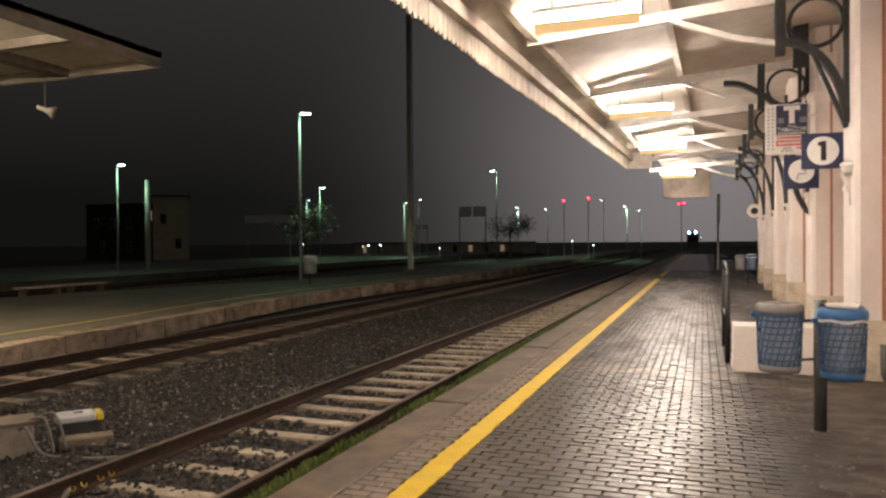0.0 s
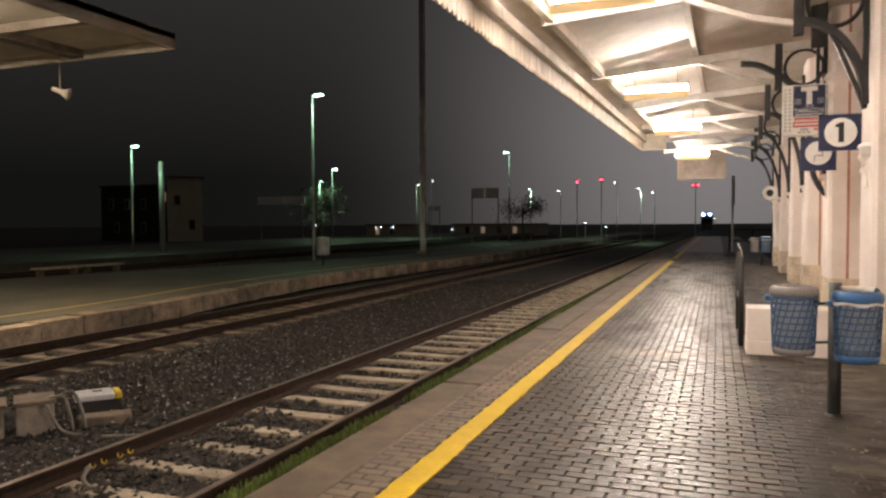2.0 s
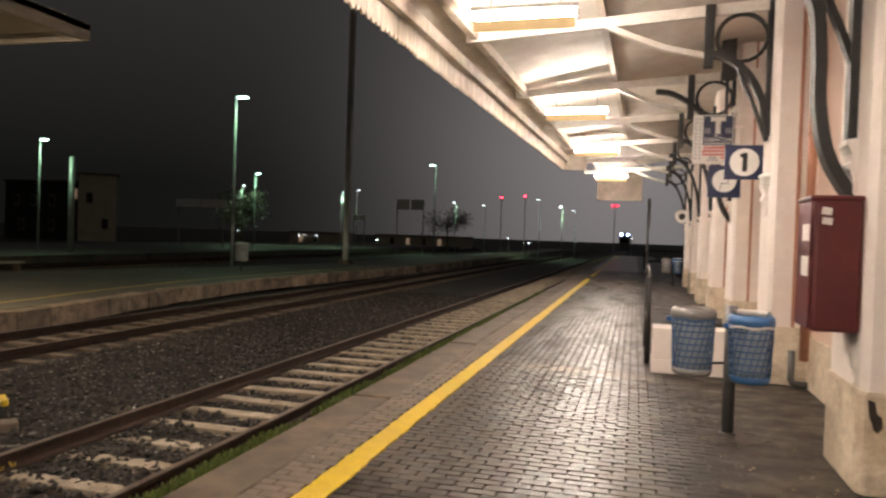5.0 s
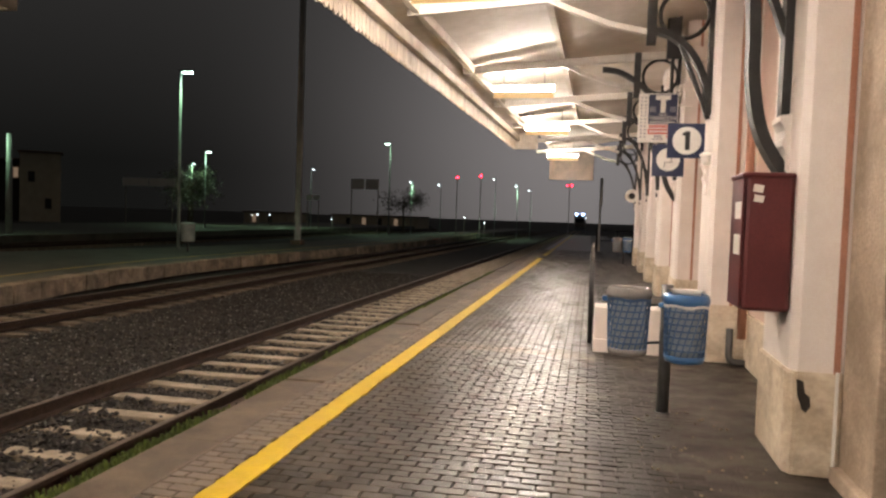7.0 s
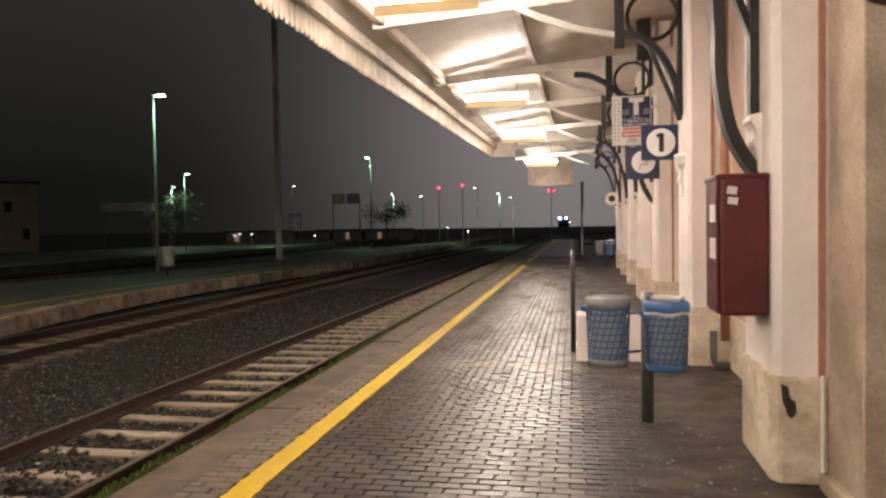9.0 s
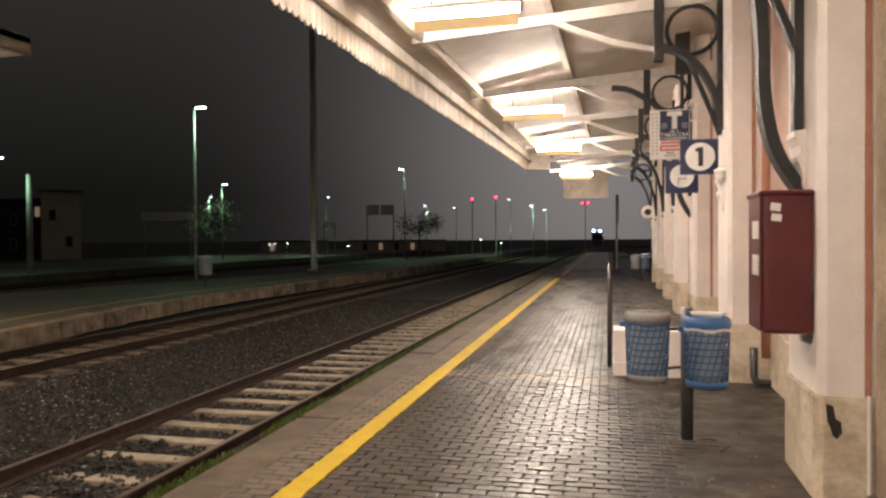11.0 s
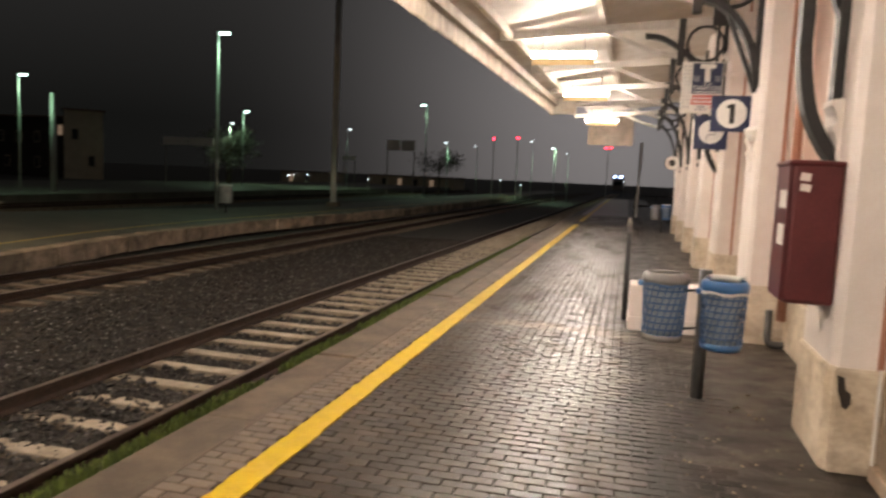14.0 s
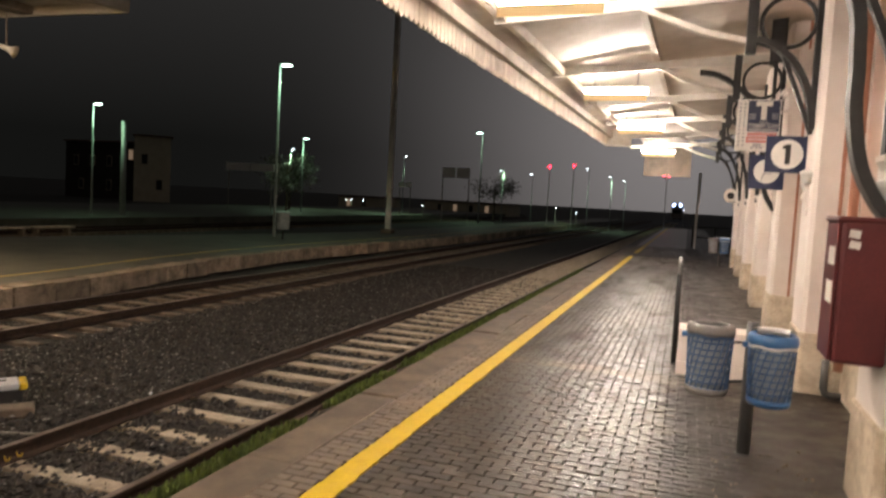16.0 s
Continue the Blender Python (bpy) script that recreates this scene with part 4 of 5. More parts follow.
pl = thing("concrete_cover", pose(-6.22, 5.9, -0.50, 0, 0, 48), "weathered concrete cable cover lying on ballast", "cover")
bm = bmesh.new()
box(bm, -0.26, 0.26, -0.12, 0.12, 0.0, 0.11, 0.02)
part("slab", bm, M["sleeper_dirty"], pl)
for dx, dy, w in ((0.0, 0.0, 0.34), (-0.26, -0.36, 0.34)):
    pb = thing("cable_box", pose(-6.68 + dx, 5.42 + dy, -0.52, 0, 0, 52), "pale concrete signal cable box on the ballast", "cable box", "cable boxes")
    bm = bmesh.new()
    box(bm, -w / 2, w / 2, -0.2, 0.2, 0.0, 0.34, 0.015)
    part("body", bm, M["cover_worn"], pb)
    bm = bmesh.new()
    box(bm, -w / 2 - 0.02, w / 2 + 0.02, -0.22, 0.22, 0.34, 0.38, 0.01)
    part("lid", bm, M["sleeper_dirty"], pb)


def loose_cable(pts, r, label):
    t = thing("cable", pose(*pts[0]), label, "cable", "loose cables")
    bm = bmesh.new()
    p = [Vector(q) - Vector(pts[0]) for q in pts]
    fine = []
    for k in range(len(p) - 1):
        a0, a1, a2, a3 = p[max(k - 1, 0)], p[k], p[k + 1], p[min(k + 2, len(p) - 1)]
        for j in range(6):
            u = j / 6
            fine.append(0.5 * (2 * a1 + (a2 - a0) * u + (2 * a0 - 5 * a1 + 4 * a2 - a3) * u * u + (3 * a1 - a0 - 3 * a2 + a3) * u ** 3))
    fine.append(p[-1])
    tube(bm, fine, r, 8)
    part("sheath", bm, M["cable_grey"], t, smooth=True)


loose_cable([(-6.45, 5.3, -0.2), (-6.3, 5.25, -0.17), (-6.18, 5.3, -0.4), (-6.05, 5.45, -0.48), (-5.7, 5.5, -0.47), (-5.3, 5.6, -0.44), (-5.14, 5.75, -0.40)], 0.016, "grey cable looping from the cable box to the rail")
loose_cable([(-6.5, 5.55, -0.14), (-6.35, 5.6, -0.10), (-6.24, 5.6, -0.25), (-6.2, 5.62, -0.47)], 0.016, "black cable bent over the cable box")
loose_cable([(-6.5, 5.45, -0.14), (-6.36, 5.5, -0.13), (-6.28, 5.5, -0.3), (-6.26, 5.52, -0.47)], 0.016, "black cable beside the junction box")
loose_cable([(-6.75, 5.0, -0.2), (-6.5, 4.75, -0.15), (-6.38, 4.6, -0.4), (-6.5, 4.35, -0.48)], 0.02, "thick grey cable curling down to the ballast")
loose_cable([(-4.98, 4.5, -0.4), (-4.9, 4.46, -0.36), (-4.86, 4.36, -0.42), (-4.7, 4.3, -0.46)], 0.018, "grey bond cable beside the rail")

for k, y in enumerate((4.62, 4.74, 4.92, 5.04)):
    mk = thing("rail_mark", TRACKWAY @ pose(-5.012, y, -0.405), "small yellow paint mark on the rail web", "paint mark", "rail marks")
    bm = bmesh.new()
    lathe(bm, [(0.03 + 0.006 * math.cos(j * math.pi / 3), 0.006 * math.sin(j * math.pi / 3)) for j in range(6)], 14, closed=True)
    bmesh.ops.delete(bm, geom=[v for v in bm.verts if v.co.x < -0.012], context="VERTS")
    part("stroke", bm, M["yellow"], mk, m=pose(0.0, 0, 0, 0, 90, 90 if k % 2 else -90))

# ---- lamps across the tracks ----
def street_lamp(x, y, z0, h, power=0.0, glow="lamp_glow", side=1, r=0.075, head=0.55):
    t = thing("street_lamp", pose(x, y, z0), "slim galvanised lamp post with a lit greenish head", "street lamp", "platform lamps")
    bm = bmesh.new()
    tube(bm, [(0, 0, 0), (0, 0, h * 0.4), (0, 0, h)], r, 10, r * 0.6)
    part("pole", bm, M["pole_green"], t, smooth=True)
    bm = bmesh.new()
    box(bm, -0.05 * side, head * side, -0.11, 0.11, h - 0.02, h + 0.07, 0.02) if side > 0 else box(bm, -head, 0.05, -0.11, 0.11, h - 0.02, h + 0.07, 0.02)
    hd = part("head", bm, M["pole_green"], t)
    bm = bmesh.new()
    x0, x1 = sorted((0.12 * side, head * 0.95 * side))
    box(bm, x0, x1, -0.1, 0.1, h - 0.06, h - 0.022, 0.012)
    part("lens", bm, M[glow], hd, "glowing lens")
    if power:
        ld = bpy.data.lights.new("lamp_light", "SPOT")
        ld.energy, ld.color, ld.spot_size, ld.spot_blend, ld.shadow_soft_size = power, (0.58, 1.0, 0.62), radians(150), 0.6, 0.2
        lo = new("lamp_light", ld)
        lo.parent = t
        lo.matrix_basis = pose(x1 if side > 0 else x0, 0, h - 0.12)
    return t


street_lamp(-17.2, 28.4, -0.1, 7.6, LAMP_POWER)
street_lamp(-33.6, 34.4, -0.1, 6.6, LAMP_POWER)
street_lamp(-35.0, 61.4, -0.1, 7.1, LAMP_POWER * 1.3)
street_lamp(-17.4, 62.0, -0.1, 8.1, LAMP_POWER * 0.8, side=-1)
for x, y, h in ((-42.7, 72, 6.6), (-34.0, 80, 6.4), (-32.1, 80, 6.8), (-19.9, 80, 5.6), (-16.5, 80, 5.3), (-10.3, 80, 6.1), (-7.8, 80, 5.4), (-6.5, 82, 5.0)):
    street_lamp(x, y, -0.5, h + 0.5, LAMP_POWER * 4 if x < -40 or x in (-34.0, -19.9, -7.8) else 0.0, "lamp_white", 1 if x < -30 else -1, 0.05, 0.36)

pm = thing("steel_post", pose(-32.3, 35.5, -0.1), "broad green-lit steel post on the far platform", "post")
bm = bmesh.new()
tube(bm, [(0, 0, 0), (0, 0, 5.7)], 0.19, 12, 0.15)
part("shaft", bm, M["pole_green"], pm, smooth=True)

ms = thing("catenary_mast", pose(-15.5, 37.3, -0.1), "tall dark steel catenary mast", "mast")
bm = bmesh.new()
box(bm, -0.14, -0.11, -0.12, 0.12, 0, 15.5)
box(bm, 0.11, 0.14, -0.12, 0.12, 0, 15.5)
box(bm, -0.11, 0.11, -0.012, 0.012, 0, 15.5)
part("shaft", bm, M["zinc"], ms)
bm = bmesh.new()
box(bm, -0.3, 0.3, -0.3, 0.3, 0, 0.25, 0.03)
part("footing", bm, M["sleeper_dirty"], ms)

fb = thing("litter_bin", pose(-15.9, 27.0, -0.1), "pale litter bin standing by the lamp post", "litter bin")
bm = bmesh.new()
lathe(bm, [(0, 0.42), (0.25, 0.42), (0.28, 0.5), (0.28, 1.1), (0.30, 1.14), (0.24, 1.2), (0, 1.22)], 20)
part("body", bm, M["pole_green"], fb, smooth=True)
bm = bmesh.new()
tube(bm, [(0, 0.0, 0), (0, 0, 0.45)], 0.04, 8)
part("post", bm, M["iron"], fb)


def name_board(x0, x1, y, z0, z1, post_x):
    t = thing("name_board", pose((x0 + x1) / 2, y, -0.1), "dim white station name board on two posts", "sign", "name boards")
    w = (x1 - x0) / 2
    for a, b in ((-w, -0.06), (0.06, w)):
        bm = bmesh.new()
        box(bm, a, b, -0.04, 0.04, z0 + 0.1, z1 + 0.1, 0.01)
        part("panel", bm, M["sign_white"], t)
    for px in post_x:
        bm = bmesh.new()
        tube(bm, [(px, 0.06, 0), (px, 0.06, z1 + 0.1)], 0.05, 8)
        part("post", bm, M["mast"], t)


name_board(-20.3, -17.8, 60, 3.85, 4.75, (-1.2, 1.2))
name_board(-42.6, -37.2, 60, 3.65, 4.38, (-2.4, 2.4))
name_board(-28.5, -27.1, 70, 3.0, 3.5, (-0.6, 0.6))

# low pale strips behind the island platform, each built as a slab on legs
for y in (18.3, 20.3):
    bn_ = thing("bench", pose(-22.3, y + 0.9, -0.1), "low pale slab on legs behind the island platform", "bench", "benches")
    bm = bmesh.new()
    box(bm, -0.2, 0.2, -0.93, 0.93, 0.20, 0.27, 0.01)
    part("seat", bm, M["sleeper"], bn_)
    for dy in (-0.7, 0.7):
        bm = bmesh.new()
        box(bm, -0.15, 0.15, dy - 0.05, dy + 0.05, -0.52, 0.2)
        part("leg", bm, M["sleeper_dirty"], bn_)

# ---- canopy of the island platform ----
ic = thing("island_canopy", pose(-12.7, 14.5, 0), "concrete canopy over the island platform with pale panels", "canopy", kind="structure")
bm = bmesh.new()
box(bm, -7.0, 0, -26, 0, 6.25, 6.4)
part("roof", bm, M["ceiling"], ic)
bm = bmesh.new()
box(bm, -0.1, 0.0, -26, 0, 6.0, 6.42, 0.01)
part("edge_beam", bm, M["ceiling"], ic)
bm = bmesh.new()
box(bm, -7.0, -0.1, -0.12, 0.0, 6.0, 6.42, 0.01)
part("end_beam", bm, M["ceiling"], ic)
for k in range(9):
    bm = bmesh.new()
    box(bm, -6.9, -0.12, -2.6 - 2.8 * k, -2.4 - 2.8 * k, 6.05, 6.25)
    part("rib", bm, M["mast"], ic)
bm = bmesh.new()
box(bm, -3.3, -2.9, -26, -0.12, 6.03, 6.245)
part("spine_beam", bm, M["mast"], ic)
for y in (-7.5, -14, -20):
    bm = bmesh.new()
    box(bm, -3.3, -2.9, y - 0.2, y + 0.2, -0.1, 6.05)
    part("column", bm, M["mast"], ic)
for x, y in ((-1.825, -7.0), (-1.825, -12.5), (-2.4, -5.2)):
    bm = bmesh.new()
    box(bm, x - 0.075, x + 0.075, y - 0.6, y + 0.6, 5.95, 6.0)
    part("light_tube", bm, M["island_tube"], ic, "glowing tube light")
hn = thing("horn_speaker", pose(-15.9, 13.9, 5.1, 0, 0, 0), "pale horn loudspeaker under the island canopy", "loudspeaker")
bm = bmesh.new()
lathe(bm, [(0.05, -0.2), (0.06, 0.0), (0.1, 0.12), (0.17, 0.22), (0.155, 0.22), (0.05, 0.02), (0.0, 0.0)], 18)
part("horn", bm, M["sign_white"], hn, smooth=True, m=pose(0, 0, 0, 0, 110, 30))
bm = bmesh.new()
tube(bm, [(0.0, 0, 0), (0.0, 0, 0.95)], 0.02, 6)
part("bracket", bm, M["mast"], hn)

# ---- signals and train ----
def signal(x, y, z, label, twin=0.0):
    t = thing("railway_signal", pose(x, y, -0.5), label, "signal", "signals")
    bm = bmesh.new()
    tube(bm, [(0, 0, 0), (0, 0, z + 0.7)], 0.05, 8)
    part("mast", bm, M["zinc"], t)
    bm = bmesh.new()
    box(bm, -0.17 - twin, 0.17 + twin, 0.0, 0.12, z + 0.3, z + 0.72, 0.02)
    part("backboard", bm, M["iron"], t)
    for dx in ((-twin, twin) if twin else (0,)):
        bm = bmesh.new()
        lathe(bm, [(0, 0), (0.11, 0.0), (0.11, 0.03), (0, 0.05)], 16)
        part("lens", bm, M["red_glow"], t, "glowing red lens", m=pose(dx, -0.01, z + 0.5, 90, 0, 0))


signal(-14.65, 80, 6.2, "railway signal showing a red light")
signal(-11.97, 80, 6.4, "railway signal showing a red light")
signal(-2.75, 100, 6.55, "tall railway signal showing twin red lights", 0.32)

tr = thing("train", pose(-2.7, 200, -0.3), "dark approaching train with bluish white headlights", "train")
bm = bmesh.new()
box(bm, -1.4, 1.4, 0, 40, 0.6, 4.3, 0.25)
part("body", bm, M["mast"], tr)
bm = bmesh.new()
box(bm, -1.1, 1.1, -0.03, 0.03, 1.8, 2.8, 0.02)
part("windscreen", bm, M["dark"], tr)
for x in (-0.85, 0.85):
    bm = bmesh.new()
    lathe(bm, [(0, 0), (0.33, 0.0), (0.33, 0.04), (0, 0.07)], 16)
    part("headlight", bm, M["headlight"], tr, "glowing bluish headlight", m=pose(x, -0.02, 4.0, 90, 0, 0))
for x in (-0.75, 0.75):
    for y in (3, 6, 34, 37):
        bm = bmesh.new()
        lathe(bm, [(0, -0.06), (0.45, -0.06), (0.48, 0.06), (0, 0.06)], 20)
        part("wheel", bm, M["rust"], tr, m=pose(x, y, 0.46, 0, 90, 0))

for x, y, z in ((-38.8, 80, 1.2), (-37.2, 80, 1.2), (-30.2, 82, 0.9), (-14.4, 84, 1.6), (-12.0, 84, 1.1), (-44.5, 90, 1.0), (-57.0, 95, 1.4), (-0.5, 120, 2.2)):
    dl = thing("yard_light", pose(x, y, -0.62), "small white yard light on a short post", "light", "yard lights")
    bm = bmesh.new()
    tube(bm, [(0, 0, 0), (0, 0, z + 0.62)], 0.04, 6)
    part("post", bm, M["mast"], dl)
    bm = bmesh.new()
    lathe(bm, [(0, -0.05), (0.055, -0.035), (0.07, 0.0), (0.05, 0.04), (0, 0.05)], 12)
    part("globe", bm, M["lamp_white"], dl, "glowing white globe", m=pose(0, 0, z + 0.7))

# ---- far end of the platform ----
fp_ = thing("sign_post", pose(0.72, 42.7, 0), "slim pale post at the platform's far end", "post")
bm = bmesh.new()
tube(bm, [(0, 0, 0), (0, 0, 4.2)], 0.06, 8)
part("shaft", bm, M["sign_white"], fp_)
bm = bmesh.new()
box(bm, -0.05, 0.12, -0.09, 0.09, 2.6, 4.2)
part("plate", bm, M["sign_white"], fp_)
# dark strip set flush across the paving
dg = thing("dark_strip", pose(-0.9, 33.3, 0, 0, 0, 3), "dark strip laid across the platform", "drain", kind="structure")
bm = bmesh.new()
box(bm, -1.4, 2.8, -1.2, 1.2, -0.03, 0.006)
part("inlay", bm, M["slab"], dg)
fe = thing("fence", pose(1.2, 44, 0), "dark tubular fence at the platform end", "fence")
for z in (0.6, 1.2):
    bm = bmesh.new()
    tube(bm, [(-0.6, 0, z), (3.0, 0, z)], 0.05, 8)
    part("rail", bm, M["iron"], fe)
for x in (-0.6, 0.6, 1.8, 3.0):
    bm = bmesh.new()
    tube(bm, [(x, 0, 0), (x, 0, 1.25)], 0.05, 8)
    part("post", bm, M["iron"], fe)
rs = thing("round_sign", built(1.30, 27.3, 2.65), "small round white sign projecting from the wall", "sign")
bm = bmesh.new()
lathe(bm, [(0, -0.02), (0.24, -0.02), (0.24, 0.02), (0, 0.02)], 24)
part("disc", bm, M["sign_white"], rs, m=pose(0, 0, 0, 90, 0, 0))
bm = bmesh.new()
lathe(bm, [(0, -0.002), (0.12, -0.002), (0.12, 0.002), (0, 0.002)], 20)
part("emblem", bm, M["iron"], rs, m=pose(0, -0.024, 0, 90, 0, 0))
bm = bmesh.new()
box(bm, 0.2, 0.55, -0.012, 0.012, -0.015, 0.015)
part("arm", bm, M["iron"], rs)

# ---- houses and trees beyond ----
def house(x0, x1, y0, y1, h, label, windows, lit=(), turn=0):
    t = thing("house", pose(x0, y0, -0.62, 0, 0, turn), label, "house", "far houses")
    w, d = x1 - x0, y1 - y0
    bm = bmesh.new()
    box(bm, 0, w, 0, d, 0, h)
    part("wall", bm, M["house"] if "pale" in label else M["brick_dark"], t)
    bm = bmesh.new()
    box(bm, -0.25, w + 0.25, -0.25, d + 0.25, h, h + 0.2, 0.03)
    part("roof", bm, M["roof"], t)
    for k, (wx, wz) in enumerate(windows):
        bm = bmesh.new()
        box(bm, wx - 0.45, wx + 0.45, -0.06, 0.02, wz, wz + 1.5)
        f = part("window", bm, M["stone"], t)
        bm = bmesh.new()
        box(bm, wx - 0.36, wx + 0.36, -0.09, -0.062, wz + 0.1, wz + 1.4)
        part("pane", bm, M["window_glow"] if k in lit else M["dark"], f)


house(-70.6, -66.0, 78.6, 83, 8.8, "pale two-storey house beyond the tracks", ((1.3, 5.0), (3.2, 1.6)), turn=40)
house(-86, -73.2, 82, 84.2, 8.0, "dark two-storey building with one lit window", ((2, 4.6), (5, 4.6), (8, 4.6), (11.8, 5.6), (3, 1.2), (8, 1.2)), (3,))
house(-60, -52, 118, 128, 2.1, "low pale building behind the sidings", ((2, 0.3), (5, 0.3)), (0,))
house(-46, -30, 125, 134, 2.1, "long low pale shed beyond the sidings", ((3, 0.3), (6, 0.3), (9, 0.3), (12, 0.3)), (1, 3))


def tree(x, y, h, r, seed):
    t = thing("tree", pose(x, y, -0.62), "bushy tree lit by a lamp beside the far platform", "tree", "far trees")
    g = random.Random(seed)
    bm = bmesh.new()
    tube(bm, [(0, 0, 0), (0.08, 0.05, h * 0.3), (-0.05, 0.1, h * 0.6), (0.05, 0, h * 0.85)], 0.16, 8, 0.04)
    tips = []
    for k in range(9):
        a, z = g.uniform(0, 6.28), h * g.uniform(0.35, 0.7)
        e = (r * 0.8 * math.cos(a), r * 0.8 * math.sin(a), z + h * g.uniform(0.1, 0.3))
        tube(bm, [(0, 0, z), (e[0] * 0.5, e[1] * 0.5, (z + e[2]) / 2 + 0.1), e], 0.06, 6, 0.015)
        tips.append(e)
    part("trunk", bm, M["bark"], t)
    bm = bmesh.new()
    for k in range(1500):
        c = Vector(g.choice(tips)) + Vector((g.gauss(0, r * 0.28), g.gauss(0, r * 0.28), g.gauss(0, r * 0.24)))
        s = g.uniform(0.07, 0.16)
        d = [Vector((g.uniform(-1, 1), g.uniform(-1, 1), g.uniform(-1, 1))).normalized() * s for _ in range(2)]
        vs = [bm.verts.new(c + q) for q in (d[0], d[1], -d[0], -d[1] * 0.6)]
        bm.faces.new(vs)
    part("crown", bm, M["leaf"], t)


tree(-37.4, 62.6, 6.4, 1.8, 1)
tree(-41.5, 70, 6.0, 2.2, 2)
tree(-24.0, 92, 5.5, 2.4, 3)

# ---- weeds along the platform foot ----
bm = bmesh.new()
bank = []
for k in range(141):
    y = -5 + 0.5 * k
    bank.append([bm.verts.new((x, y, z + (0.02 * noise.noise(Vector((x * 3, y * 1.7, 0))) if z > -0.6 else 0))) for x, z in ((-3.49, -0.49), (-3.2, -0.35), (-2.9, -0.25), (-2.67, -0.24), (-2.67, -0.7), (-3.49, -0.7))])
for p, q in zip(bank, bank[1:]):
    for k in range(6):
        bm.faces.new((p[k], p[(k + 1) % 6], q[(k + 1) % 6], q[k]))
setting("soil_bank", bm, M["ballast_bed"], "dark soil banked up against the platform wall", "soil bank")
g = random.Random(9)
bm = bmesh.new()
for k in range(34000):
    y = 3 + 24 * g.random() ** 1.5
    if noise.noise(Vector((0.7, y * 0.9, 0))) < -0.24 + 0.22 * g.random():
        continue
    x = -3.33 + 0.15 * g.uniform(-1, 1)
    hgt = g.uniform(0.025, 0.085) * (1.6 if g.random() < 0.1 else 1)
    a = g.uniform(0, 6.28)
    w = g.uniform(0.008, 0.022)
    z = -0.475 + 0.5 * (x + 3.48)
    dx, dy = math.cos(a) * w, math.sin(a) * w
    lx, ly = g.uniform(-0.03, 0.03), g.uniform(-0.03, 0.03)
    vs = [bm.verts.new(p) for p in ((x - dx, y - dy, z), (x + dx, y + dy, z), (x + dx * 0.6 + lx, y + dy * 0.6 + ly, z + hgt), (x - dx * 0.6 + lx, y - dy * 0.6 + ly, z + hgt))]
    bm.faces.new(vs)
ob = new("weeds", mesh_of("weeds", bm, M["moss"]))
tagged(ob, "low green weeds growing beside the rail", "weeds", kind="stuff")

# ---- pavers ----
def paver_mesh(name, material, lx, ly, h=0.05):
    bm = bmesh.new()
    lo = [bm.verts.new((x, y, -h)) for x, y in ((-lx, -ly), (lx, -ly), (lx, ly), (-lx, ly))]
    hi = [bm.verts.new((x, y, -0.004)) for x, y in ((-lx, -ly), (lx, -ly), (lx, ly), (-lx, ly))]
    c = 0.005
    tp = [bm.verts.new((x, y, 0.0)) for x, y in ((c - lx, c - ly), (lx - c, c - ly), (lx - c, ly - c), (c - lx, ly - c))]
    for p, q in ((lo, hi), (hi, tp)):
        for k in range(4):
            bm.faces.new((p[k], p[(k + 1) % 4], q[(k + 1) % 4], q[k]))
    bm.faces.new(tp)
    return mesh_of(name, bm, material)


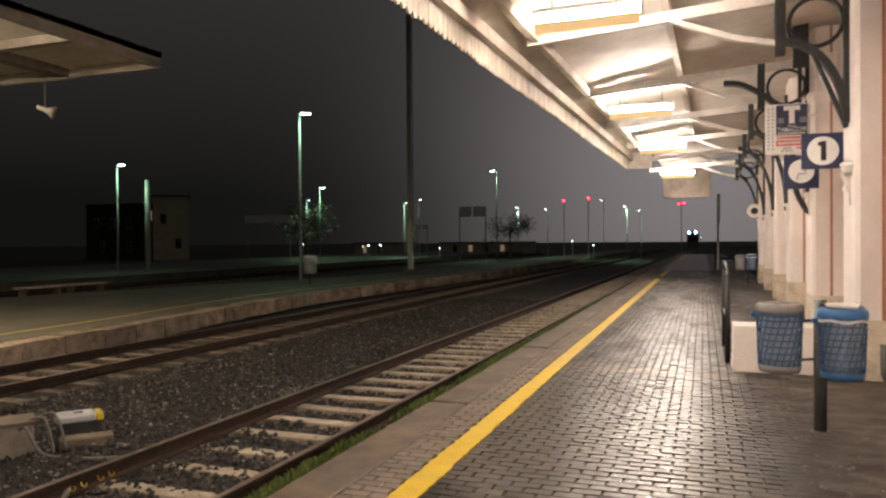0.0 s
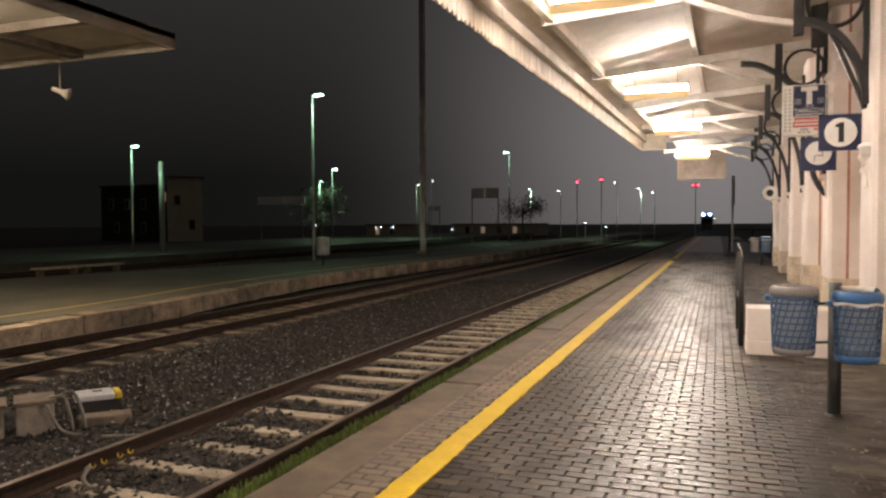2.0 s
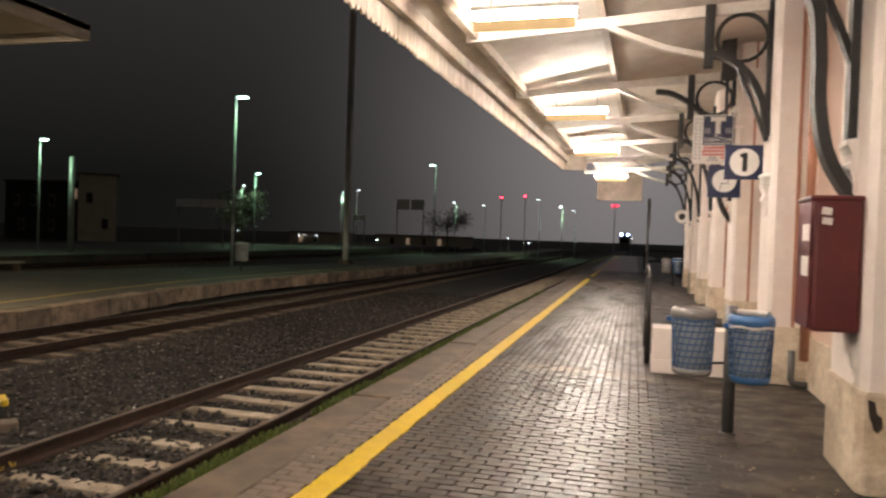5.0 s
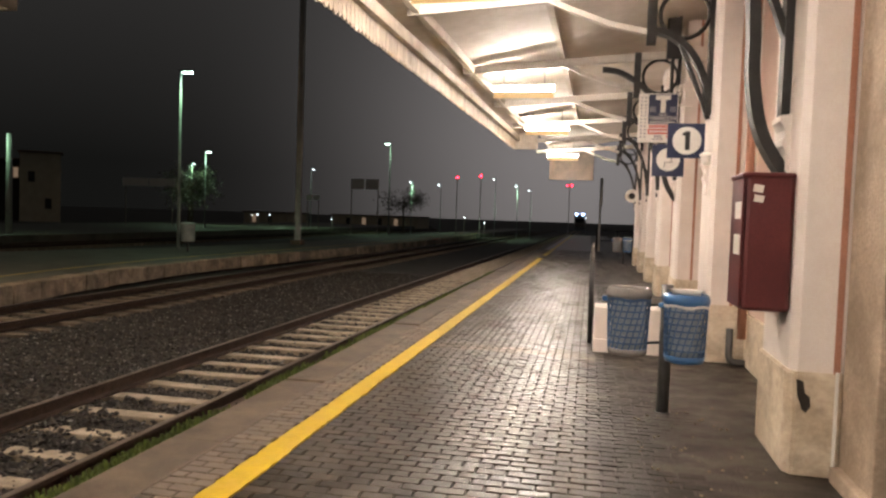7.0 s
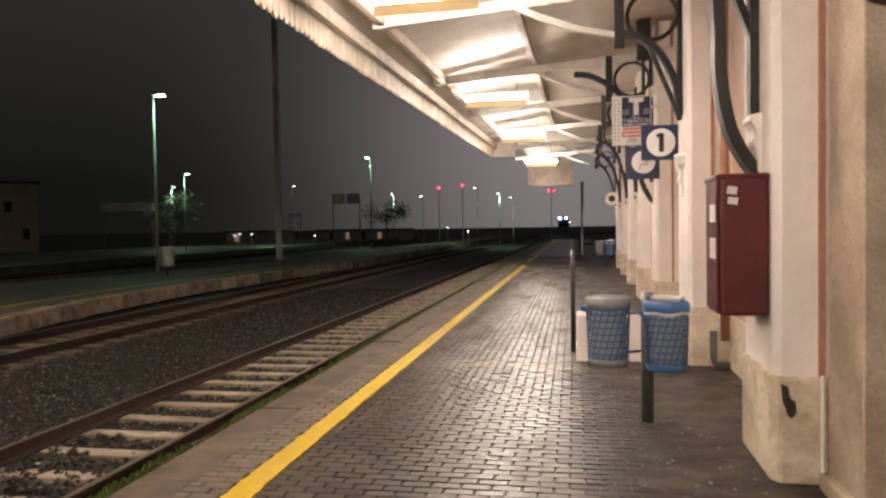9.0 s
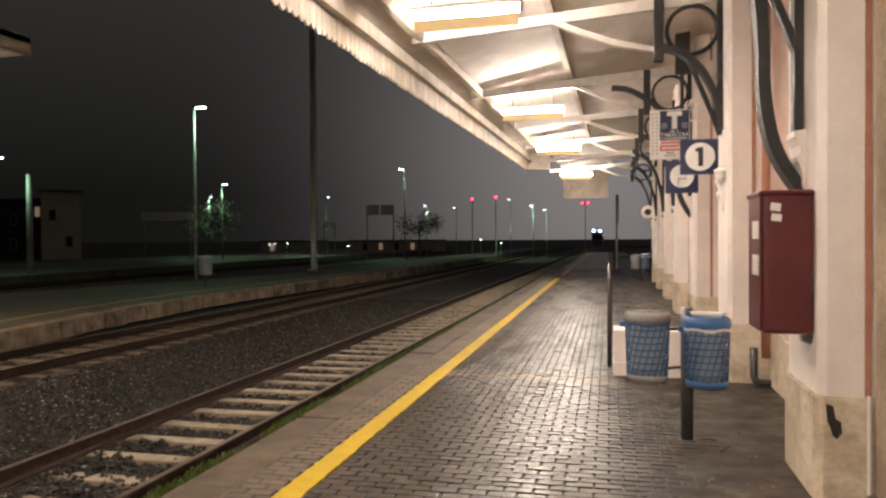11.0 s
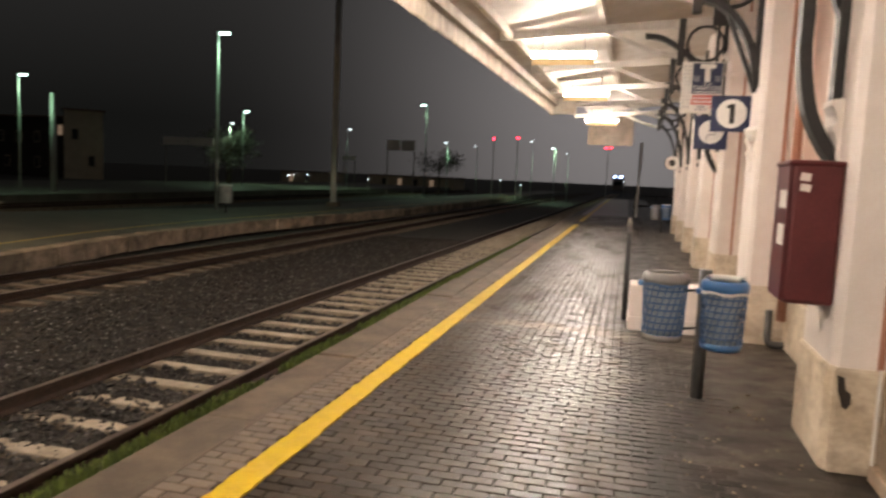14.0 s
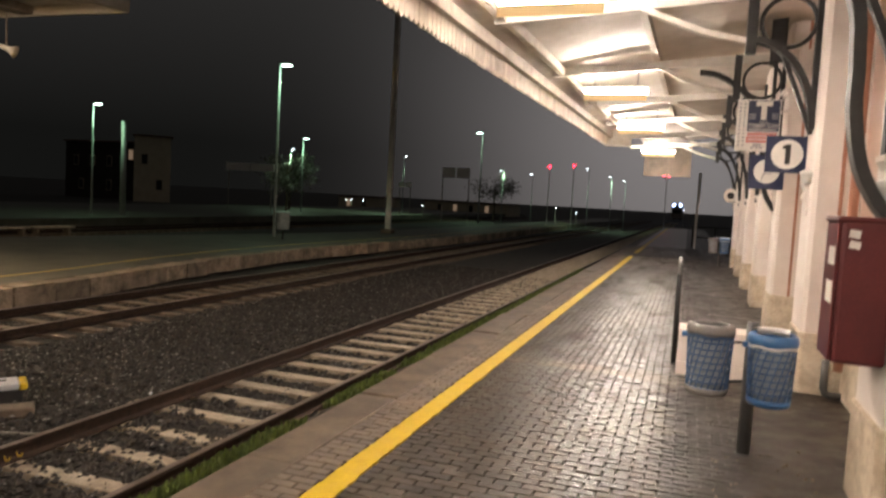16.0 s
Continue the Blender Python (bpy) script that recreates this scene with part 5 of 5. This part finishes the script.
def lay(x0, x1, y0, y1, material, name, near_y, ragged=0.0, here=None):
    """Running bond of 20 x 10 cm pavers across the platform; near ones singly, the rest joined."""
    full = paver_mesh(name, material, 0.0925, 0.045)
    g = random.Random(4)
    vs, fs, kk = [], [], 0
    src = [v.co.copy() for v in full.vertices]
    sf = [tuple(p.vertices) for p in full.polygons]
    row = 0
    y = y0 + 0.05
    while y < y1:
        x = x0 + 0.1 - (0.1 if row % 2 else 0)
        x2 = x1 - ragged * (0.5 + 0.5 * noise.noise(Vector((y * 0.8, 3, 0)))) - ragged * 0.6 * g.random()
        while x < x2 + 0.05:
            a, b = max(x - 0.0925, x0 + 0.004), min(x + 0.0925, x2 - 0.004)
            if b - a > 0.03 and (here is None or here(x, y)):
                dz = g.gauss(0, 0.001)
                m = pose((a + b) / 2, y, dz, g.gauss(0, 0.9), g.gauss(0, 0.6), g.gauss(0, 0.7)) @ Matrix.Diagonal(((b - a) / 0.185, 1, 1, 1))
                if near_y[0] < y < near_y[1]:
                    o = new(name, full)
                    o.parent, o.matrix_basis = platform, m
                else:
                    for co in src:
                        vs.append(tuple(m @ co))
                    fs += [tuple(i + kk for i in f) for f in sf]
                    kk += len(src)
            x += 0.2
        y += 0.1
        row += 1
    me = bpy.data.meshes.new(name)
    me.from_pydata(vs, [], fs)
    me.materials.append(material)
    o = new("far_" + name, me)
    o.parent = platform
    tagged(o, kind="stuff")


def grimy(x, y):
    """The pavers beside the building are dull and dirty, with an uneven border."""
    return x > 0.28 + 0.16 * noise.noise(Vector((y * 0.9, 7, 0))) + 0.10 * noise.noise(Vector((x * 9, y * 9, 2)))


def dusty(x, y):
    """A pale dusty band across the platform."""
    return abs(y - 9.38 + 0.12 * noise.noise(Vector((x * 1.3, 1, 0)))) < 0.20 + 0.22 * noise.noise(Vector((x * 4, y * 4, 5)))


lay(-1.77, 1.35, -3.0, 42, M["paver"], "paver", (3.6, 6.2), 0.55, lambda x, y: not grimy(x, y) and not dusty(x, y))
lay(-1.77, 1.35, 8.6, 10.2, M["paver_pale"], "pale_paver", (8.0, 10.5), 0.55, lambda x, y: dusty(x, y) and not grimy(x, y))
lay(-1.77, 1.35, -3.0, 42, M["paver_dirty"], "dirty_paver", (4.2, 6.6), 0.55, grimy)
lay(-2.295, -1.97, -3.0, 42, M["paver_edge"], "edge_paver", (3.6, 8.0))
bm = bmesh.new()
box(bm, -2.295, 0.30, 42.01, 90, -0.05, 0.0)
setting("pavement_2", bm, M["paver_far"], "paving at the platform's far end, coloured pale for haze", "pavement")
